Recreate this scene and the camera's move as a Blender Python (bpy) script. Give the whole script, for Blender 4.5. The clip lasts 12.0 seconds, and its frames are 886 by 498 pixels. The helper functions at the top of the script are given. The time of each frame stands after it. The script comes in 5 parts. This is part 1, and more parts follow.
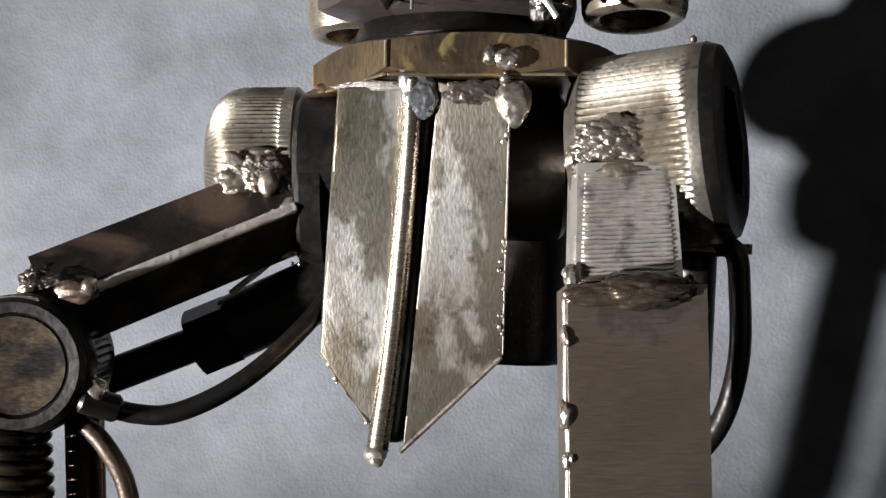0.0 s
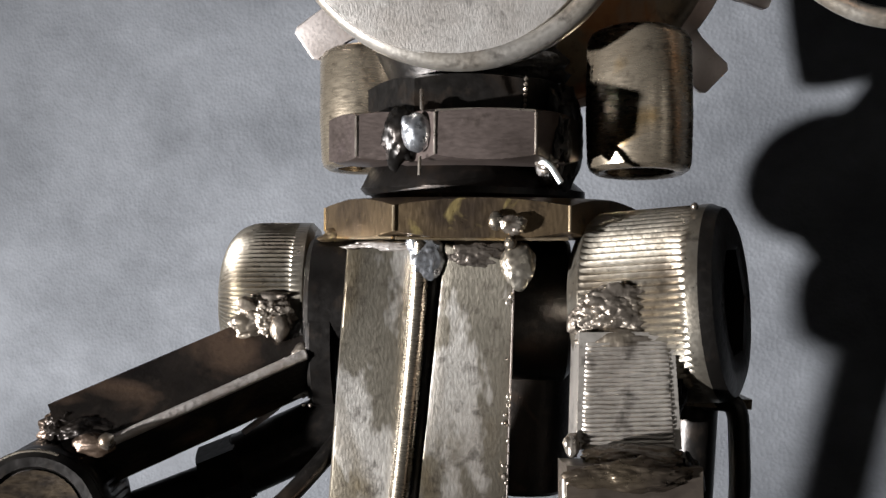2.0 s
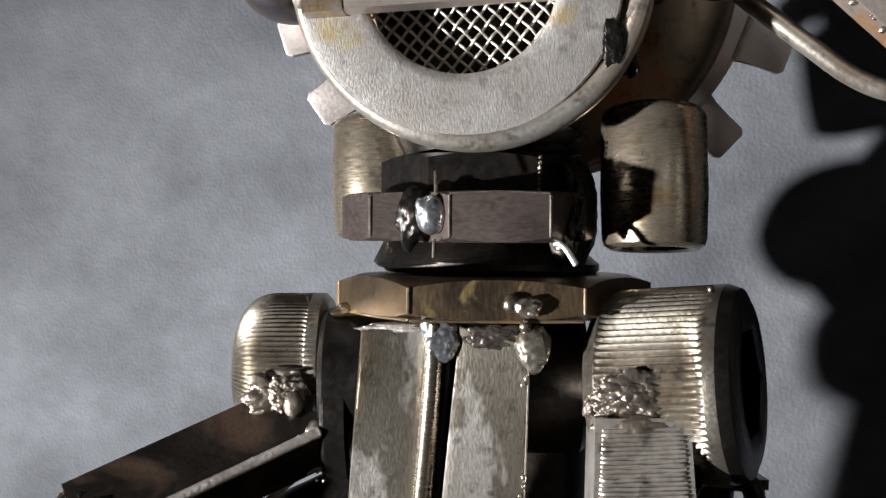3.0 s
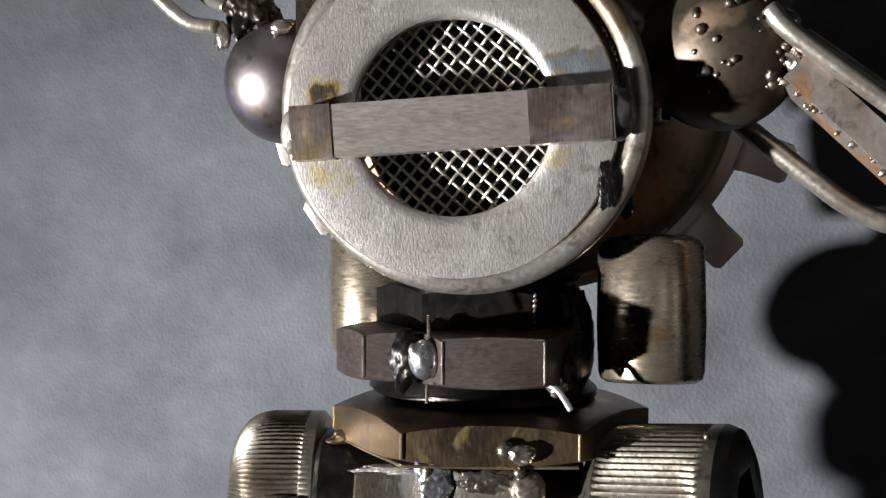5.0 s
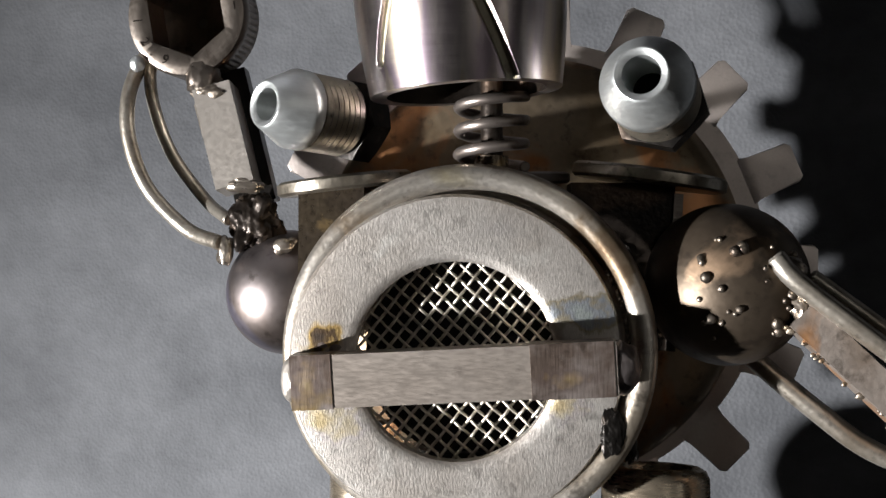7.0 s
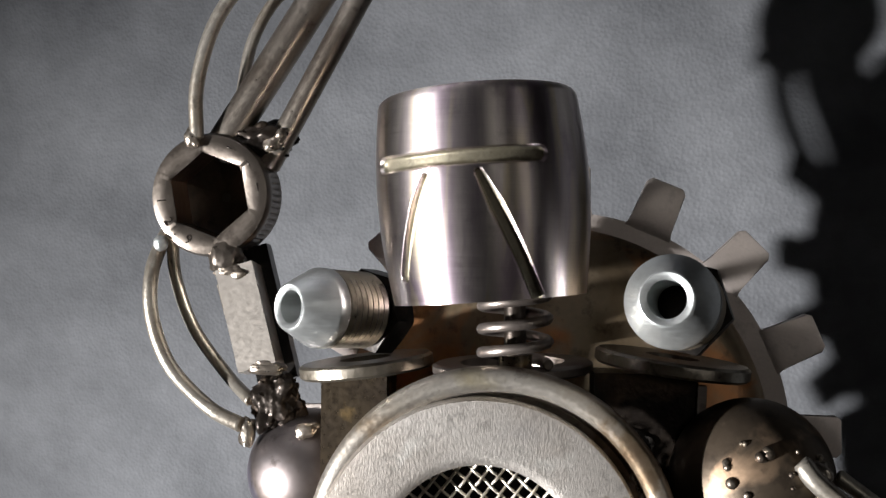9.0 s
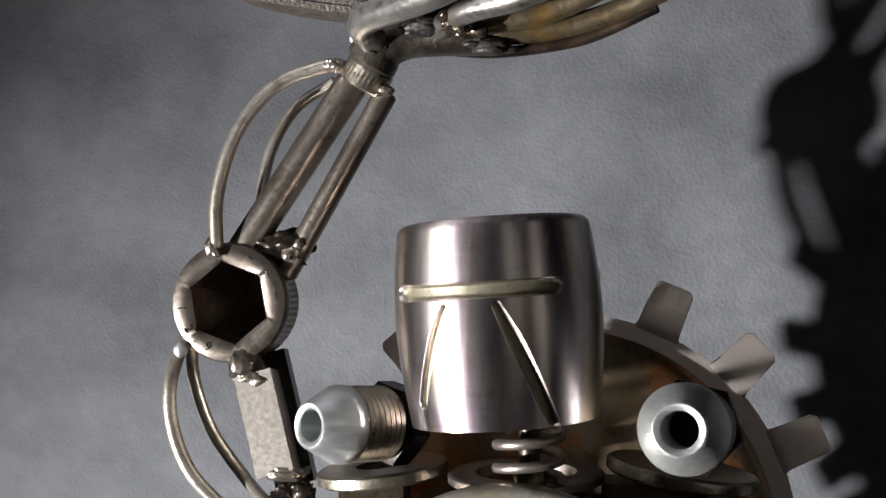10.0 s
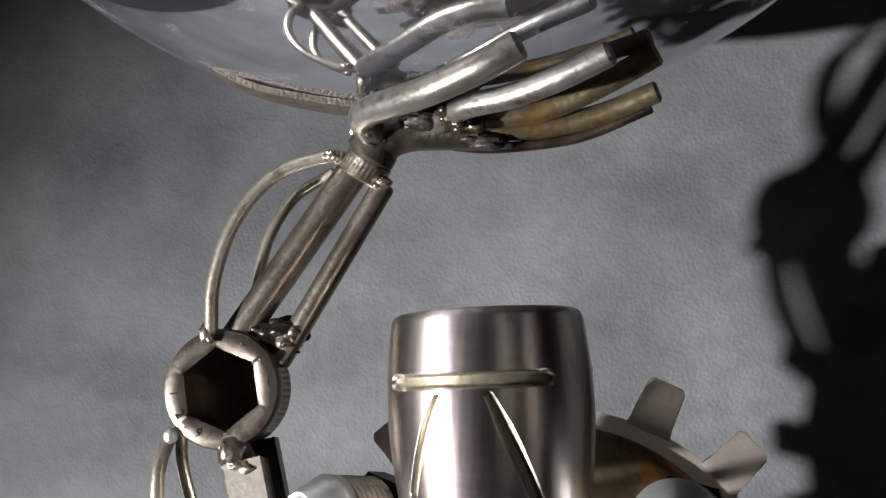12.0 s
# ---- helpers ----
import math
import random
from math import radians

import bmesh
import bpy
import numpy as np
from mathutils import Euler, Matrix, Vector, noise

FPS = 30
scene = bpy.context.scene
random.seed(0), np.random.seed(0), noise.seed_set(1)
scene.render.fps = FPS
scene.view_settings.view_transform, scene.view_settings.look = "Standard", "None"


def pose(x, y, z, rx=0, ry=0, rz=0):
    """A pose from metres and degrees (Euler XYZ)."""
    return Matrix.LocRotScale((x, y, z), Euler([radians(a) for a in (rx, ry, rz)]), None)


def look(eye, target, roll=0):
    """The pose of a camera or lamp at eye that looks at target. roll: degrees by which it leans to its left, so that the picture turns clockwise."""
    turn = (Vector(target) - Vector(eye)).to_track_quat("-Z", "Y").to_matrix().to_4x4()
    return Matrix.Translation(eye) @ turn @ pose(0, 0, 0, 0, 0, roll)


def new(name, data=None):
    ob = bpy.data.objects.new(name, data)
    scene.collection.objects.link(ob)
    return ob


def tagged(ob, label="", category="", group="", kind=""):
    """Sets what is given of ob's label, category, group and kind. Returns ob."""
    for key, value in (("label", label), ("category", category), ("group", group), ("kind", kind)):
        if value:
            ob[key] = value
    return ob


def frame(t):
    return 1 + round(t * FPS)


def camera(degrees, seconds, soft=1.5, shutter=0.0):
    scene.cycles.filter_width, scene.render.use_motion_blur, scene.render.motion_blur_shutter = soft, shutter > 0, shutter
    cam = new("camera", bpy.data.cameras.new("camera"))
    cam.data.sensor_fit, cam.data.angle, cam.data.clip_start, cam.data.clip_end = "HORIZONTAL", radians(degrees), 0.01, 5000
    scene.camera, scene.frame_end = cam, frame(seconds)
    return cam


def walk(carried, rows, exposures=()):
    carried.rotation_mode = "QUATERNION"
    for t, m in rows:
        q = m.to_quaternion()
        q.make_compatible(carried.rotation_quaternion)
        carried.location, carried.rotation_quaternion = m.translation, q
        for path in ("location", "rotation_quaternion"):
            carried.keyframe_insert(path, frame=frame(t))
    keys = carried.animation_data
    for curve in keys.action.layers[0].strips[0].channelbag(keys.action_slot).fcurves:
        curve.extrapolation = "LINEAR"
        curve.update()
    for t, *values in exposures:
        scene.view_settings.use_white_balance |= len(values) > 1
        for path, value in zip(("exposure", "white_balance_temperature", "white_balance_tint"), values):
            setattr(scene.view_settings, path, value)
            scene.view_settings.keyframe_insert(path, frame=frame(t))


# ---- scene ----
cam = camera(44.00, 12.0)
walk(cam, [
    (0.0, pose(0.00001, 0.00000, 0.00001, 89.851, 0.042, -0.050)),
    (0.5, pose(0.00247, -0.00150, 0.00712, 89.585, -0.121, 0.288)),
    (1.0, pose(0.00407, -0.00335, 0.01576, 89.097, -0.186, 0.611)),
    (1.5, pose(0.00260, -0.00447, 0.02323, 88.969, -0.233, 0.602)),
    (2.0, pose(0.00281, -0.00464, 0.02938, 89.198, -0.303, 1.137)),
    (2.5, pose(0.00172, -0.00464, 0.03707, 89.276, -0.175, 1.339)),
    (3.0, pose(0.00158, -0.00355, 0.04322, 89.259, -0.166, 1.538)),
    (3.2, pose(0.00303, -0.00263, 0.04681, 89.125, -0.251, 1.753)),
    (4.8, pose(0.00621, -0.00024, 0.06897, 88.060, 0.069, 2.229)),
    (5.0, pose(0.00498, -0.00106, 0.07111, 88.181, 0.018, 2.264)),
    (5.5, pose(0.00332, -0.00121, 0.07892, 88.622, -0.039, 2.393)),
    (6.0, pose(0.00222, -0.00257, 0.08408, 89.068, -0.133, 2.488)),
    (6.5, pose(0.00176, -0.00117, 0.09336, 89.298, -0.216, 2.515)),
    (7.0, pose(0.00601, 0.00176, 0.10908, 89.070, -0.436, 2.777)),
    (7.2, pose(0.00664, 0.00265, 0.11332, 89.047, -0.450, 2.962)),
    (8.8, pose(0.00371, 0.00293, 0.13506, 90.761, -0.438, 3.184)),
    (9.0, pose(0.00346, 0.00156, 0.13704, 90.863, -0.453, 3.287)),
    (9.5, pose(0.00297, -0.00125, 0.14604, 91.553, -0.500, 3.214)),
    (10.0, pose(0.00057, -0.00397, 0.15332, 92.123, -0.453, 3.209)),
    (10.5, pose(-0.00070, -0.00350, 0.15721, 92.668, -0.601, 3.120)),
    (11.0, pose(-0.00064, 0.00183, 0.15596, 94.007, -1.000, 3.033)),
    (11.5, pose(0.00188, 0.00264, 0.15161, 95.953, -1.386, 2.953)),
    (12.0, pose(0.00037, -0.00564, 0.15207, 97.191, -1.728, 2.739)),
], exposures=((0.0, 0.42, 6380, 10), (1.5, 0.28, 6380, 10), (2.5, 0.08, 6380, 10), (5.0, -0.16, 6350, 10), (7.2, -0.06, 6560, 10), (9.0, 0.07, 6560, 10), (11.0, 0.05, 6620, 10), (12.0, 0.16, 6720, 10)))

# ---- light ----
world = bpy.data.worlds.new("room_dark")
scene.world = world
world.use_nodes = True
world.node_tree.nodes["Background"].inputs[0].default_value = (0.8, 0.9, 1.0, 1)
world.node_tree.nodes["Background"].inputs[1].default_value = 0.0005


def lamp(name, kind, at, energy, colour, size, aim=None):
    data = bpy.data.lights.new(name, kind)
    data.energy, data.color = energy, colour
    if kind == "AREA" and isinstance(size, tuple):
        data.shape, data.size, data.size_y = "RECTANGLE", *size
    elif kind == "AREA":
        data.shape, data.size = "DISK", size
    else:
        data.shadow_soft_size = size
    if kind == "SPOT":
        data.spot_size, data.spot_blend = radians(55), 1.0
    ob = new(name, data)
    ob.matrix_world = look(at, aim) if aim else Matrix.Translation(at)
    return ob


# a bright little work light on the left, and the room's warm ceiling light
LED = (-0.908, -0.304, -0.173)
lamp("work_light", "SPOT", LED, 255.0, (0.985, 0.985, 1.0), 0.017, (0.275, 0.300, -0.10))
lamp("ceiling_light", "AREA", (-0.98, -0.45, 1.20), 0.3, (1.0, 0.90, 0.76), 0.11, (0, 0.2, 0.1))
# two added fill lights for the metal's reflections; their sources are unknown
lamp("front_fill_light", "AREA", (0.70, -1.97, 0.60), 0.95, (1.0, 0.97, 0.92), (0.5, 0.5), (0.03, 0.2, 0.1))
lamp("side_fill_light", "AREA", (1.77, -1.46, 0.34), 2.3, (1.0, 0.98, 0.95), (0.26, 1.2), (0.0, 0.2, 0.14))

# ---- materials ----


def mat(name, base, rough, metal=1.0, second=None, blotch=120.0, amount=0.6, grain=900.0, bump=0.05,
        stretch=(1, 1, 1), rough_var=0.12, grit=0.35, coat=0.0, span=(0.42, 0.66), turn=(0, 0, 0), tint=None, turned=0.0, dirt=0.6, drawn_out=(1, 1, 1), ragged=9):
    """Worn metal or plain stuff: two colours in blotches, fine grain in roughness and relief."""
    m = bpy.data.materials.new(name)
    m.use_nodes = True
    nt = m.node_tree
    n, l = nt.nodes, nt.links
    bs = n["Principled BSDF"]
    bs.inputs["Metallic"].default_value = metal
    bs.inputs["Coat Weight"].default_value = coat
    tc = n.new("ShaderNodeTexCoord")
    mp = n.new("ShaderNodeMapping")
    mp.inputs["Scale"].default_value = stretch
    mp.inputs["Rotation"].default_value = [radians(a) for a in turn]
    l.new(tc.outputs["Object"], mp.inputs[0])
    big = n.new("ShaderNodeTexNoise")
    big.inputs["Scale"].default_value, big.inputs["Detail"].default_value = blotch, ragged
    big.inputs["Roughness"].default_value = 0.58
    broad = tc.outputs["Object"]
    if turned or drawn_out != (1, 1, 1):
        # stains drawn out along a plate; along turned steel, streaks that imitate reflections
        drawn = n.new("ShaderNodeMapping")
        drawn.inputs["Scale"].default_value = (1.6, 1.6, 0.10) if turned else drawn_out
        l.new(broad, drawn.inputs[0])
        broad = drawn.outputs[0]
    l.new(broad, big.inputs["Vector"])
    ramp = n.new("ShaderNodeValToRGB")
    ramp.color_ramp.elements[0].position, ramp.color_ramp.elements[1].position = span
    l.new(big.outputs[0], ramp.inputs[0])
    fine = n.new("ShaderNodeTexNoise")
    fine.inputs["Scale"].default_value, fine.inputs["Detail"].default_value = grain, 4
    l.new(mp.outputs[0], fine.inputs["Vector"])
    mix = n.new("ShaderNodeMix")
    mix.data_type = "RGBA"
    mix.inputs["A"].default_value = (*base, 1)
    mix.inputs["B"].default_value = (*(second or [c * 0.6 for c in base]), 1)
    f = n.new("ShaderNodeMath")
    f.operation = "MULTIPLY"
    f.inputs[1].default_value = amount
    l.new(ramp.outputs[0], f.inputs[0])
    l.new(f.outputs[0], mix.inputs["Factor"])
    mul = n.new("ShaderNodeMix")
    mul.data_type, mul.blend_type = "RGBA", "MULTIPLY"
    mul.inputs["Factor"].default_value = grit
    colour = mix.outputs["Result"]
    if tint:
        shade, size, low, high = tint
        smudge = n.new("ShaderNodeTexNoise")
        smudge.inputs["Scale"].default_value, smudge.inputs["Detail"].default_value = size, 5
        smudge.inputs["Distortion"].default_value = 0.6
        l.new(broad, smudge.inputs["Vector"])
        mask = n.new("ShaderNodeMapRange")
        mask.inputs["From Min"].default_value, mask.inputs["From Max"].default_value = low, high
        l.new(smudge.outputs[0], mask.inputs[0])
        over = n.new("ShaderNodeMix")
        over.data_type = "RGBA"
        over.inputs["B"].default_value = (*shade, 1)
        l.new(colour, over.inputs["A"])
        l.new(mask.outputs[0], over.inputs["Factor"])
        colour = over.outputs["Result"]
    if metal > 0.3 and dirt:
        # burnt specks and smears of soot
        specks = n.new("ShaderNodeTexNoise")
        specks.inputs["Scale"].default_value, specks.inputs["Detail"].default_value = 260, 7
        specks.inputs["Roughness"].default_value = 0.62
        l.new(tc.outputs["Object"], specks.inputs["Vector"])
        cover = n.new("ShaderNodeMapRange")
        cover.inputs["From Min"].default_value, cover.inputs["From Max"].default_value = 0.56, 0.68
        cover.inputs["To Max"].default_value = dirt
        l.new(specks.outputs[0], cover.inputs[0])
        soil = n.new("ShaderNodeMix")
        soil.data_type = "RGBA"
        soil.inputs["B"].default_value = (0.045, 0.034, 0.026, 1)
        l.new(colour, soil.inputs["A"])
        l.new(cover.outputs[0], soil.inputs["Factor"])
        colour = soil.outputs["Result"]
    if turned:
        # lathe marks run round the piece and draw highlights out along it
        tan = n.new("ShaderNodeTangent")
        tan.direction_type, tan.axis = "RADIAL", "Z"
        l.new(tan.outputs[0], bs.inputs["Tangent"])
        bs.inputs["Anisotropic"].default_value = turned
        bs.inputs["Anisotropic Rotation"].default_value = 0.25
    l.new(colour, mul.inputs["A"])
    l.new(fine.outputs[0], mul.inputs["B"])
    l.new(mul.outputs["Result"], bs.inputs["Base Color"])
    r = n.new("ShaderNodeMapRange")
    r.inputs["To Min"].default_value, r.inputs["To Max"].default_value = max(0.03, rough - rough_var), rough + rough_var
    l.new(fine.outputs[0], r.inputs[0])
    l.new(r.outputs[0], bs.inputs["Roughness"])
    b = n.new("ShaderNodeBump")
    b.inputs["Strength"].default_value, b.inputs["Distance"].default_value = bump, 0.001
    l.new(fine.outputs[0], b.inputs["Height"])
    l.new(b.outputs[0], bs.inputs["Normal"])
    return m


def temper(m, spots):
    """Welding heat colours on a metal: each spot is a place, its half width and half height, all in millimetres, and its bands."""
    n, l = m.node_tree.nodes, m.node_tree.links
    bs = n["Principled BSDF"]
    tc = n.new("ShaderNodeTexCoord")
    wave = n.new("ShaderNodeTexNoise")
    wave.inputs["Scale"].default_value, wave.inputs["Detail"].default_value = 330, 8
    l.new(tc.outputs["Object"], wave.inputs["Vector"])
    for (x, z), (rx, rz), bands in spots:
        near = n.new("ShaderNodeVectorMath")
        near.operation = "MULTIPLY_ADD"
        near.inputs[1].default_value = (1000 / rx, 0, 1000 / rz)
        near.inputs[2].default_value = (-x / rx, 0, -(z + 150) / rz)
        l.new(tc.outputs["Object"], near.inputs[0])
        far = n.new("ShaderNodeVectorMath")
        far.operation = "LENGTH"
        l.new(near.outputs[0], far.inputs[0])
        rag = n.new("ShaderNodeMath")
        rag.operation = "MULTIPLY_ADD"
        rag.inputs[1].default_value = 2.0
        l.new(wave.outputs[0], rag.inputs[0])
        l.new(far.outputs["Value"], rag.inputs[2])
        level = n.new("ShaderNodeMath")
        level.operation = "SUBTRACT"
        level.inputs[1].default_value = 1.0
        l.new(rag.outputs[0], level.inputs[0])
        ramp = n.new("ShaderNodeValToRGB")
        els = ramp.color_ramp.elements
        while len(els) < len(bands):
            els.new(0.5)
        for e, (at, shade, cover) in zip(els, bands):
            e.position, e.color = at, (*shade, cover)
        l.new(level.outputs[0], ramp.inputs[0])
        over = n.new("ShaderNodeMix")
        over.data_type = "RGBA"
        l.new(bs.inputs["Base Color"].links[0].from_socket, over.inputs["A"])
        l.new(ramp.outputs["Color"], over.inputs["B"])
        l.new(ramp.outputs["Alpha"], over.inputs["Factor"])
        l.new(over.outputs["Result"], bs.inputs["Base Color"])


BLUE_BAND = ((0.0, (0.30, 0.36, 0.34), 0.75), (0.45, (0.22, 0.25, 0.29), 0.8), (0.72, (0.26, 0.21, 0.10), 0.7), (1.0, (0.4, 0.34, 0.26), 0.0))
STRAW_BAND = ((0.0, (0.05, 0.035, 0.025), 0.95), (0.42, (0.10, 0.062, 0.03), 0.95), (0.62, (0.42, 0.27, 0.07), 0.85), (1.0, (0.6, 0.5, 0.34), 0.0))
FAINT_BAND = ((0.0, (0.52, 0.38, 0.12), 0.6), (0.5, (0.50, 0.42, 0.25), 0.45), (0.75, (0.42, 0.36, 0.40), 0.3), (1.0, (0.6, 0.55, 0.48), 0.0))
GOLD_BAND = ((0.0, (0.46, 0.34, 0.15), 0.55), (0.3, (0.32, 0.22, 0.11), 0.5), (0.62, (0.14, 0.10, 0.085), 0.5), (1.0, (0.2, 0.15, 0.14), 0.0))
BRUSHED = mat("brushed_steel", (0.71, 0.66, 0.605), 0.42, 0.9, (0.56, 0.50, 0.44), 32, 0.9, 2600, 0.14, (1.5, 1, 0.5), grit=0.42, turn=(0, 14, 0), span=(0.46, 0.60), tint=((0.78, 0.74, 0.68), 95, 0.60, 0.67), dirt=0.35)
BARFLAT = mat("ground_flat_steel", (0.50, 0.44, 0.385), 0.36, 0.85, (0.37, 0.31, 0.26), 30, 0.7, 1500, 0.05, (0.35, 1, 1.6), grit=0.14, dirt=0.25)
temper(BRUSHED, (((21, 95.6), (9.5, 3.4), BLUE_BAND), ((-23.2, 91.2), (4.2, 3.6), STRAW_BAND), ((-21.5, 77.5), (7, 4.4), FAINT_BAND),
                 ((17, 80.6), (6, 3.4), FAINT_BAND), ((6, 109.5), (9, 4.6), ((0.0, (0.42, 0.39, 0.37), 0.6), (1.0, (0.5, 0.47, 0.43), 0.0)))))
HEAT = mat("straw_tempered_steel", (0.37, 0.315, 0.285), 0.36, 0.85, (0.17, 0.125, 0.10), 110, 0.95, 1500, 0.06, (2.6, 1, 0.2), span=(0.44, 0.60), tint=((0.40, 0.28, 0.10), 75, 0.57, 0.72))
temper(HEAT, (((-24.2, 84.6), (3.2, 5.6), GOLD_BAND), ((17.6, 85.9), (5.6, 2.2), GOLD_BAND)))
PLATE = mat("stained_steel_plate", (0.190, 0.168, 0.132), 0.42, 0.84, (0.52, 0.485, 0.435), 46, 0.85, 1500, 0.12, (1.6, 1, 0.6), span=(0.518, 0.552), grit=0.42, tint=((0.145, 0.112, 0.066), 50, 0.56, 0.68), drawn_out=(1.25, 0.5, 0.5), ragged=5)
GOLD = mat("heat_tinted_steel", (0.235, 0.165, 0.095), 0.33, 0.92, (0.075, 0.055, 0.042), 70, 0.9, 1400, 0.07, (1.5, 1.5, 0.4), grit=0.25, tint=((0.46, 0.35, 0.15), 170, 0.60, 0.68))
RING = mat("bronze_tinted_steel", (0.52, 0.48, 0.425), 0.38, 0.88, (0.33, 0.265, 0.185), 50, 0.75, 1200, 0.08, grit=0.28, tint=((0.46, 0.40, 0.27), 40, 0.54, 0.68))
temper(RING, (((25, 106), (9, 11), ((0.0, (0.16, 0.105, 0.06), 0.9), (0.5, (0.22, 0.16, 0.10), 0.85), (1.0, (0.4, 0.34, 0.28), 0.0))), ((-20, 110), (9, 6), ((0.0, (0.30, 0.21, 0.12), 0.7), (1.0, (0.4, 0.34, 0.28), 0.0)))))
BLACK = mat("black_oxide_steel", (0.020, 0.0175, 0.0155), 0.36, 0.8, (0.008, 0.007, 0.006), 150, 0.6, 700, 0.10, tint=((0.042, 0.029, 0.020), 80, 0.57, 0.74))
# purple and warm streaks stand in for reflection bands on the polished cup
CHROME = mat("polished_steel", (0.66, 0.595, 0.55), 0.36, 1.0, (0.36, 0.29, 0.333), 120, 0.95, 2600, 0.05, (0.06, 0.06, 3), 0.08, grit=0.22, turned=0.76, span=(0.40, 0.62), tint=((0.62, 0.53, 0.40), 130, 0.53, 0.64), dirt=0.2)
GROOVE = mat("ground_groove_steel", (0.25, 0.225, 0.165), 0.45, 0.8, (0.15, 0.13, 0.085), 300, 0.5, 2500, 0.1)
ZINC = mat("zinc_plated_steel", (0.62, 0.64, 0.63), 0.36, 0.9, (0.44, 0.455, 0.445), 90, 0.7, 1500, 0.07, (0.3, 0.3, 1.6), grit=0.22, dirt=0.1)
NICKEL = mat("knurled_nickel_steel", (0.35, 0.315, 0.258), 0.32, 0.92, (0.25, 0.205, 0.15), 110, 0.75, 1300, 0.06, tint=((0.18, 0.14, 0.10), 70, 0.58, 0.74))
BUSH = mat("tempered_bushing_steel", (0.30, 0.25, 0.185), 0.28, 0.85, (0.21, 0.165, 0.115), 60, 0.8, 1100, 0.04, (0.4, 0.4, 2), grit=0.2, tint=((0.24, 0.155, 0.06), 50, 0.58, 0.70))
BALL = mat("blued_bearing_steel", (0.225, 0.197, 0.192), 0.40, 1.0, (0.18, 0.138, 0.11), 60, 0.6, 900, 0.01, rough_var=0.05, tint=((0.215, 0.20, 0.25), 40, 0.55, 0.7), grit=0.15)
BROWNBALL = mat("browned_bearing_steel", (0.108, 0.083, 0.060), 0.46, 0.85, (0.068, 0.051, 0.036), 75, 0.85, 900, 0.05, rough_var=0.08, tint=((0.42, 0.29, 0.19), 60, 0.58, 0.72), grit=0.2)
BRONZE = mat("heat_browned_steel", (0.12, 0.092, 0.062), 0.30, 0.85, (0.07, 0.055, 0.045), 90, 0.85, 900, 0.08, tint=((0.36, 0.25, 0.12), 110, 0.62, 0.74))
FINGER = mat("bronze_streaked_steel", (0.36, 0.35, 0.335), 0.33, 0.9, (0.21, 0.178, 0.128), 65, 0.75, 900, 0.10, tint=((0.12, 0.095, 0.07), 60, 0.58, 0.70))
STRAW = mat("straw_bronze_steel", (0.34, 0.27, 0.18), 0.34, 0.88, (0.17, 0.12, 0.06), 60, 0.85, 900, 0.10, tint=((0.38, 0.24, 0.085), 70, 0.54, 0.66))
SEAM = mat("pale_weld_seam", (0.50, 0.45, 0.41), 0.42, 0.7, (0.28, 0.235, 0.20), 200, 0.8, 1200, 0.25)
KNEE = mat("burnt_brown_steel", (0.046, 0.033, 0.020), 0.34, 0.85, (0.008, 0.006, 0.005), 90, 0.97, 700, 0.08, (1, 1, 4), span=(0.44, 0.54), drawn_out=(0.6, 1, 1.5))
RIB = mat("bronzed_rib_steel", (0.20, 0.172, 0.135), 0.28, 0.92, (0.11, 0.088, 0.062), 60, 0.7, 1100, 0.04, (0.4, 0.4, 2), grit=0.2)
OXIDE = mat("scorched_bar_steel", (0.030, 0.023, 0.018), 0.36, 0.75, (0.010, 0.008, 0.007), 70, 0.85, 1200, 0.12, tint=((0.11, 0.072, 0.048), 60, 0.53, 0.68))
NUT = mat("browned_nut_steel", (0.135, 0.105, 0.092), 0.42, 0.8, (0.062, 0.047, 0.040), 60, 0.8, 1400, 0.04, (0.5, 0.5, 1.5), grit=0.3, tint=((0.14, 0.105, 0.10), 50, 0.55, 0.7))
SHIN = mat("dull_shin_steel", (0.140, 0.110, 0.085), 0.40, 0.88, (0.095, 0.073, 0.055), 38, 0.6, 1200, 0.05, (0.3, 0.3, 4), grit=0.25, dirt=0.0)
temper(SHIN, (((28.5, -7), (14, 7), ((0.0, (0.045, 0.034, 0.027), 0.8), (0.6, (0.075, 0.06, 0.05), 0.6), (1.0, (0.15, 0.13, 0.11), 0.0))),))
SOCKET = mat("dark_socket_steel", (0.13, 0.095, 0.07), 0.34, 0.8, (0.05, 0.04, 0.032), 120, 0.8, 900, 0.08)
RIDGE = mat("bright_ridged_steel", (0.54, 0.495, 0.44), 0.36, 0.86, (0.36, 0.315, 0.27), 90, 0.7, 1200, 0.06)
TAB = mat("grey_pressed_steel", (0.60, 0.53, 0.485), 0.37, 0.85, (0.47, 0.405, 0.365), 70, 0.6, 1600, 0.05, grit=0.2, dirt=0.2)
FLAT = mat("pale_flat_steel", (0.50, 0.455, 0.405), 0.40, 0.85, (0.43, 0.385, 0.335), 30, 0.4, 1200, 0.015, grit=0.06, dirt=0.0)
ARMPLATE = mat("rusty_flat_steel", (0.36, 0.31, 0.27), 0.42, 0.7, (0.20, 0.15, 0.11), 80, 0.8, 900, 0.15, tint=((0.40, 0.20, 0.085), 70, 0.50, 0.62))
RUST = mat("orange_tempered_steel", (0.25, 0.185, 0.115), 0.36, 0.9, (0.36, 0.29, 0.21), 45, 0.8, 700, 0.05, tint=((0.38, 0.175, 0.075), 60, 0.49, 0.62))
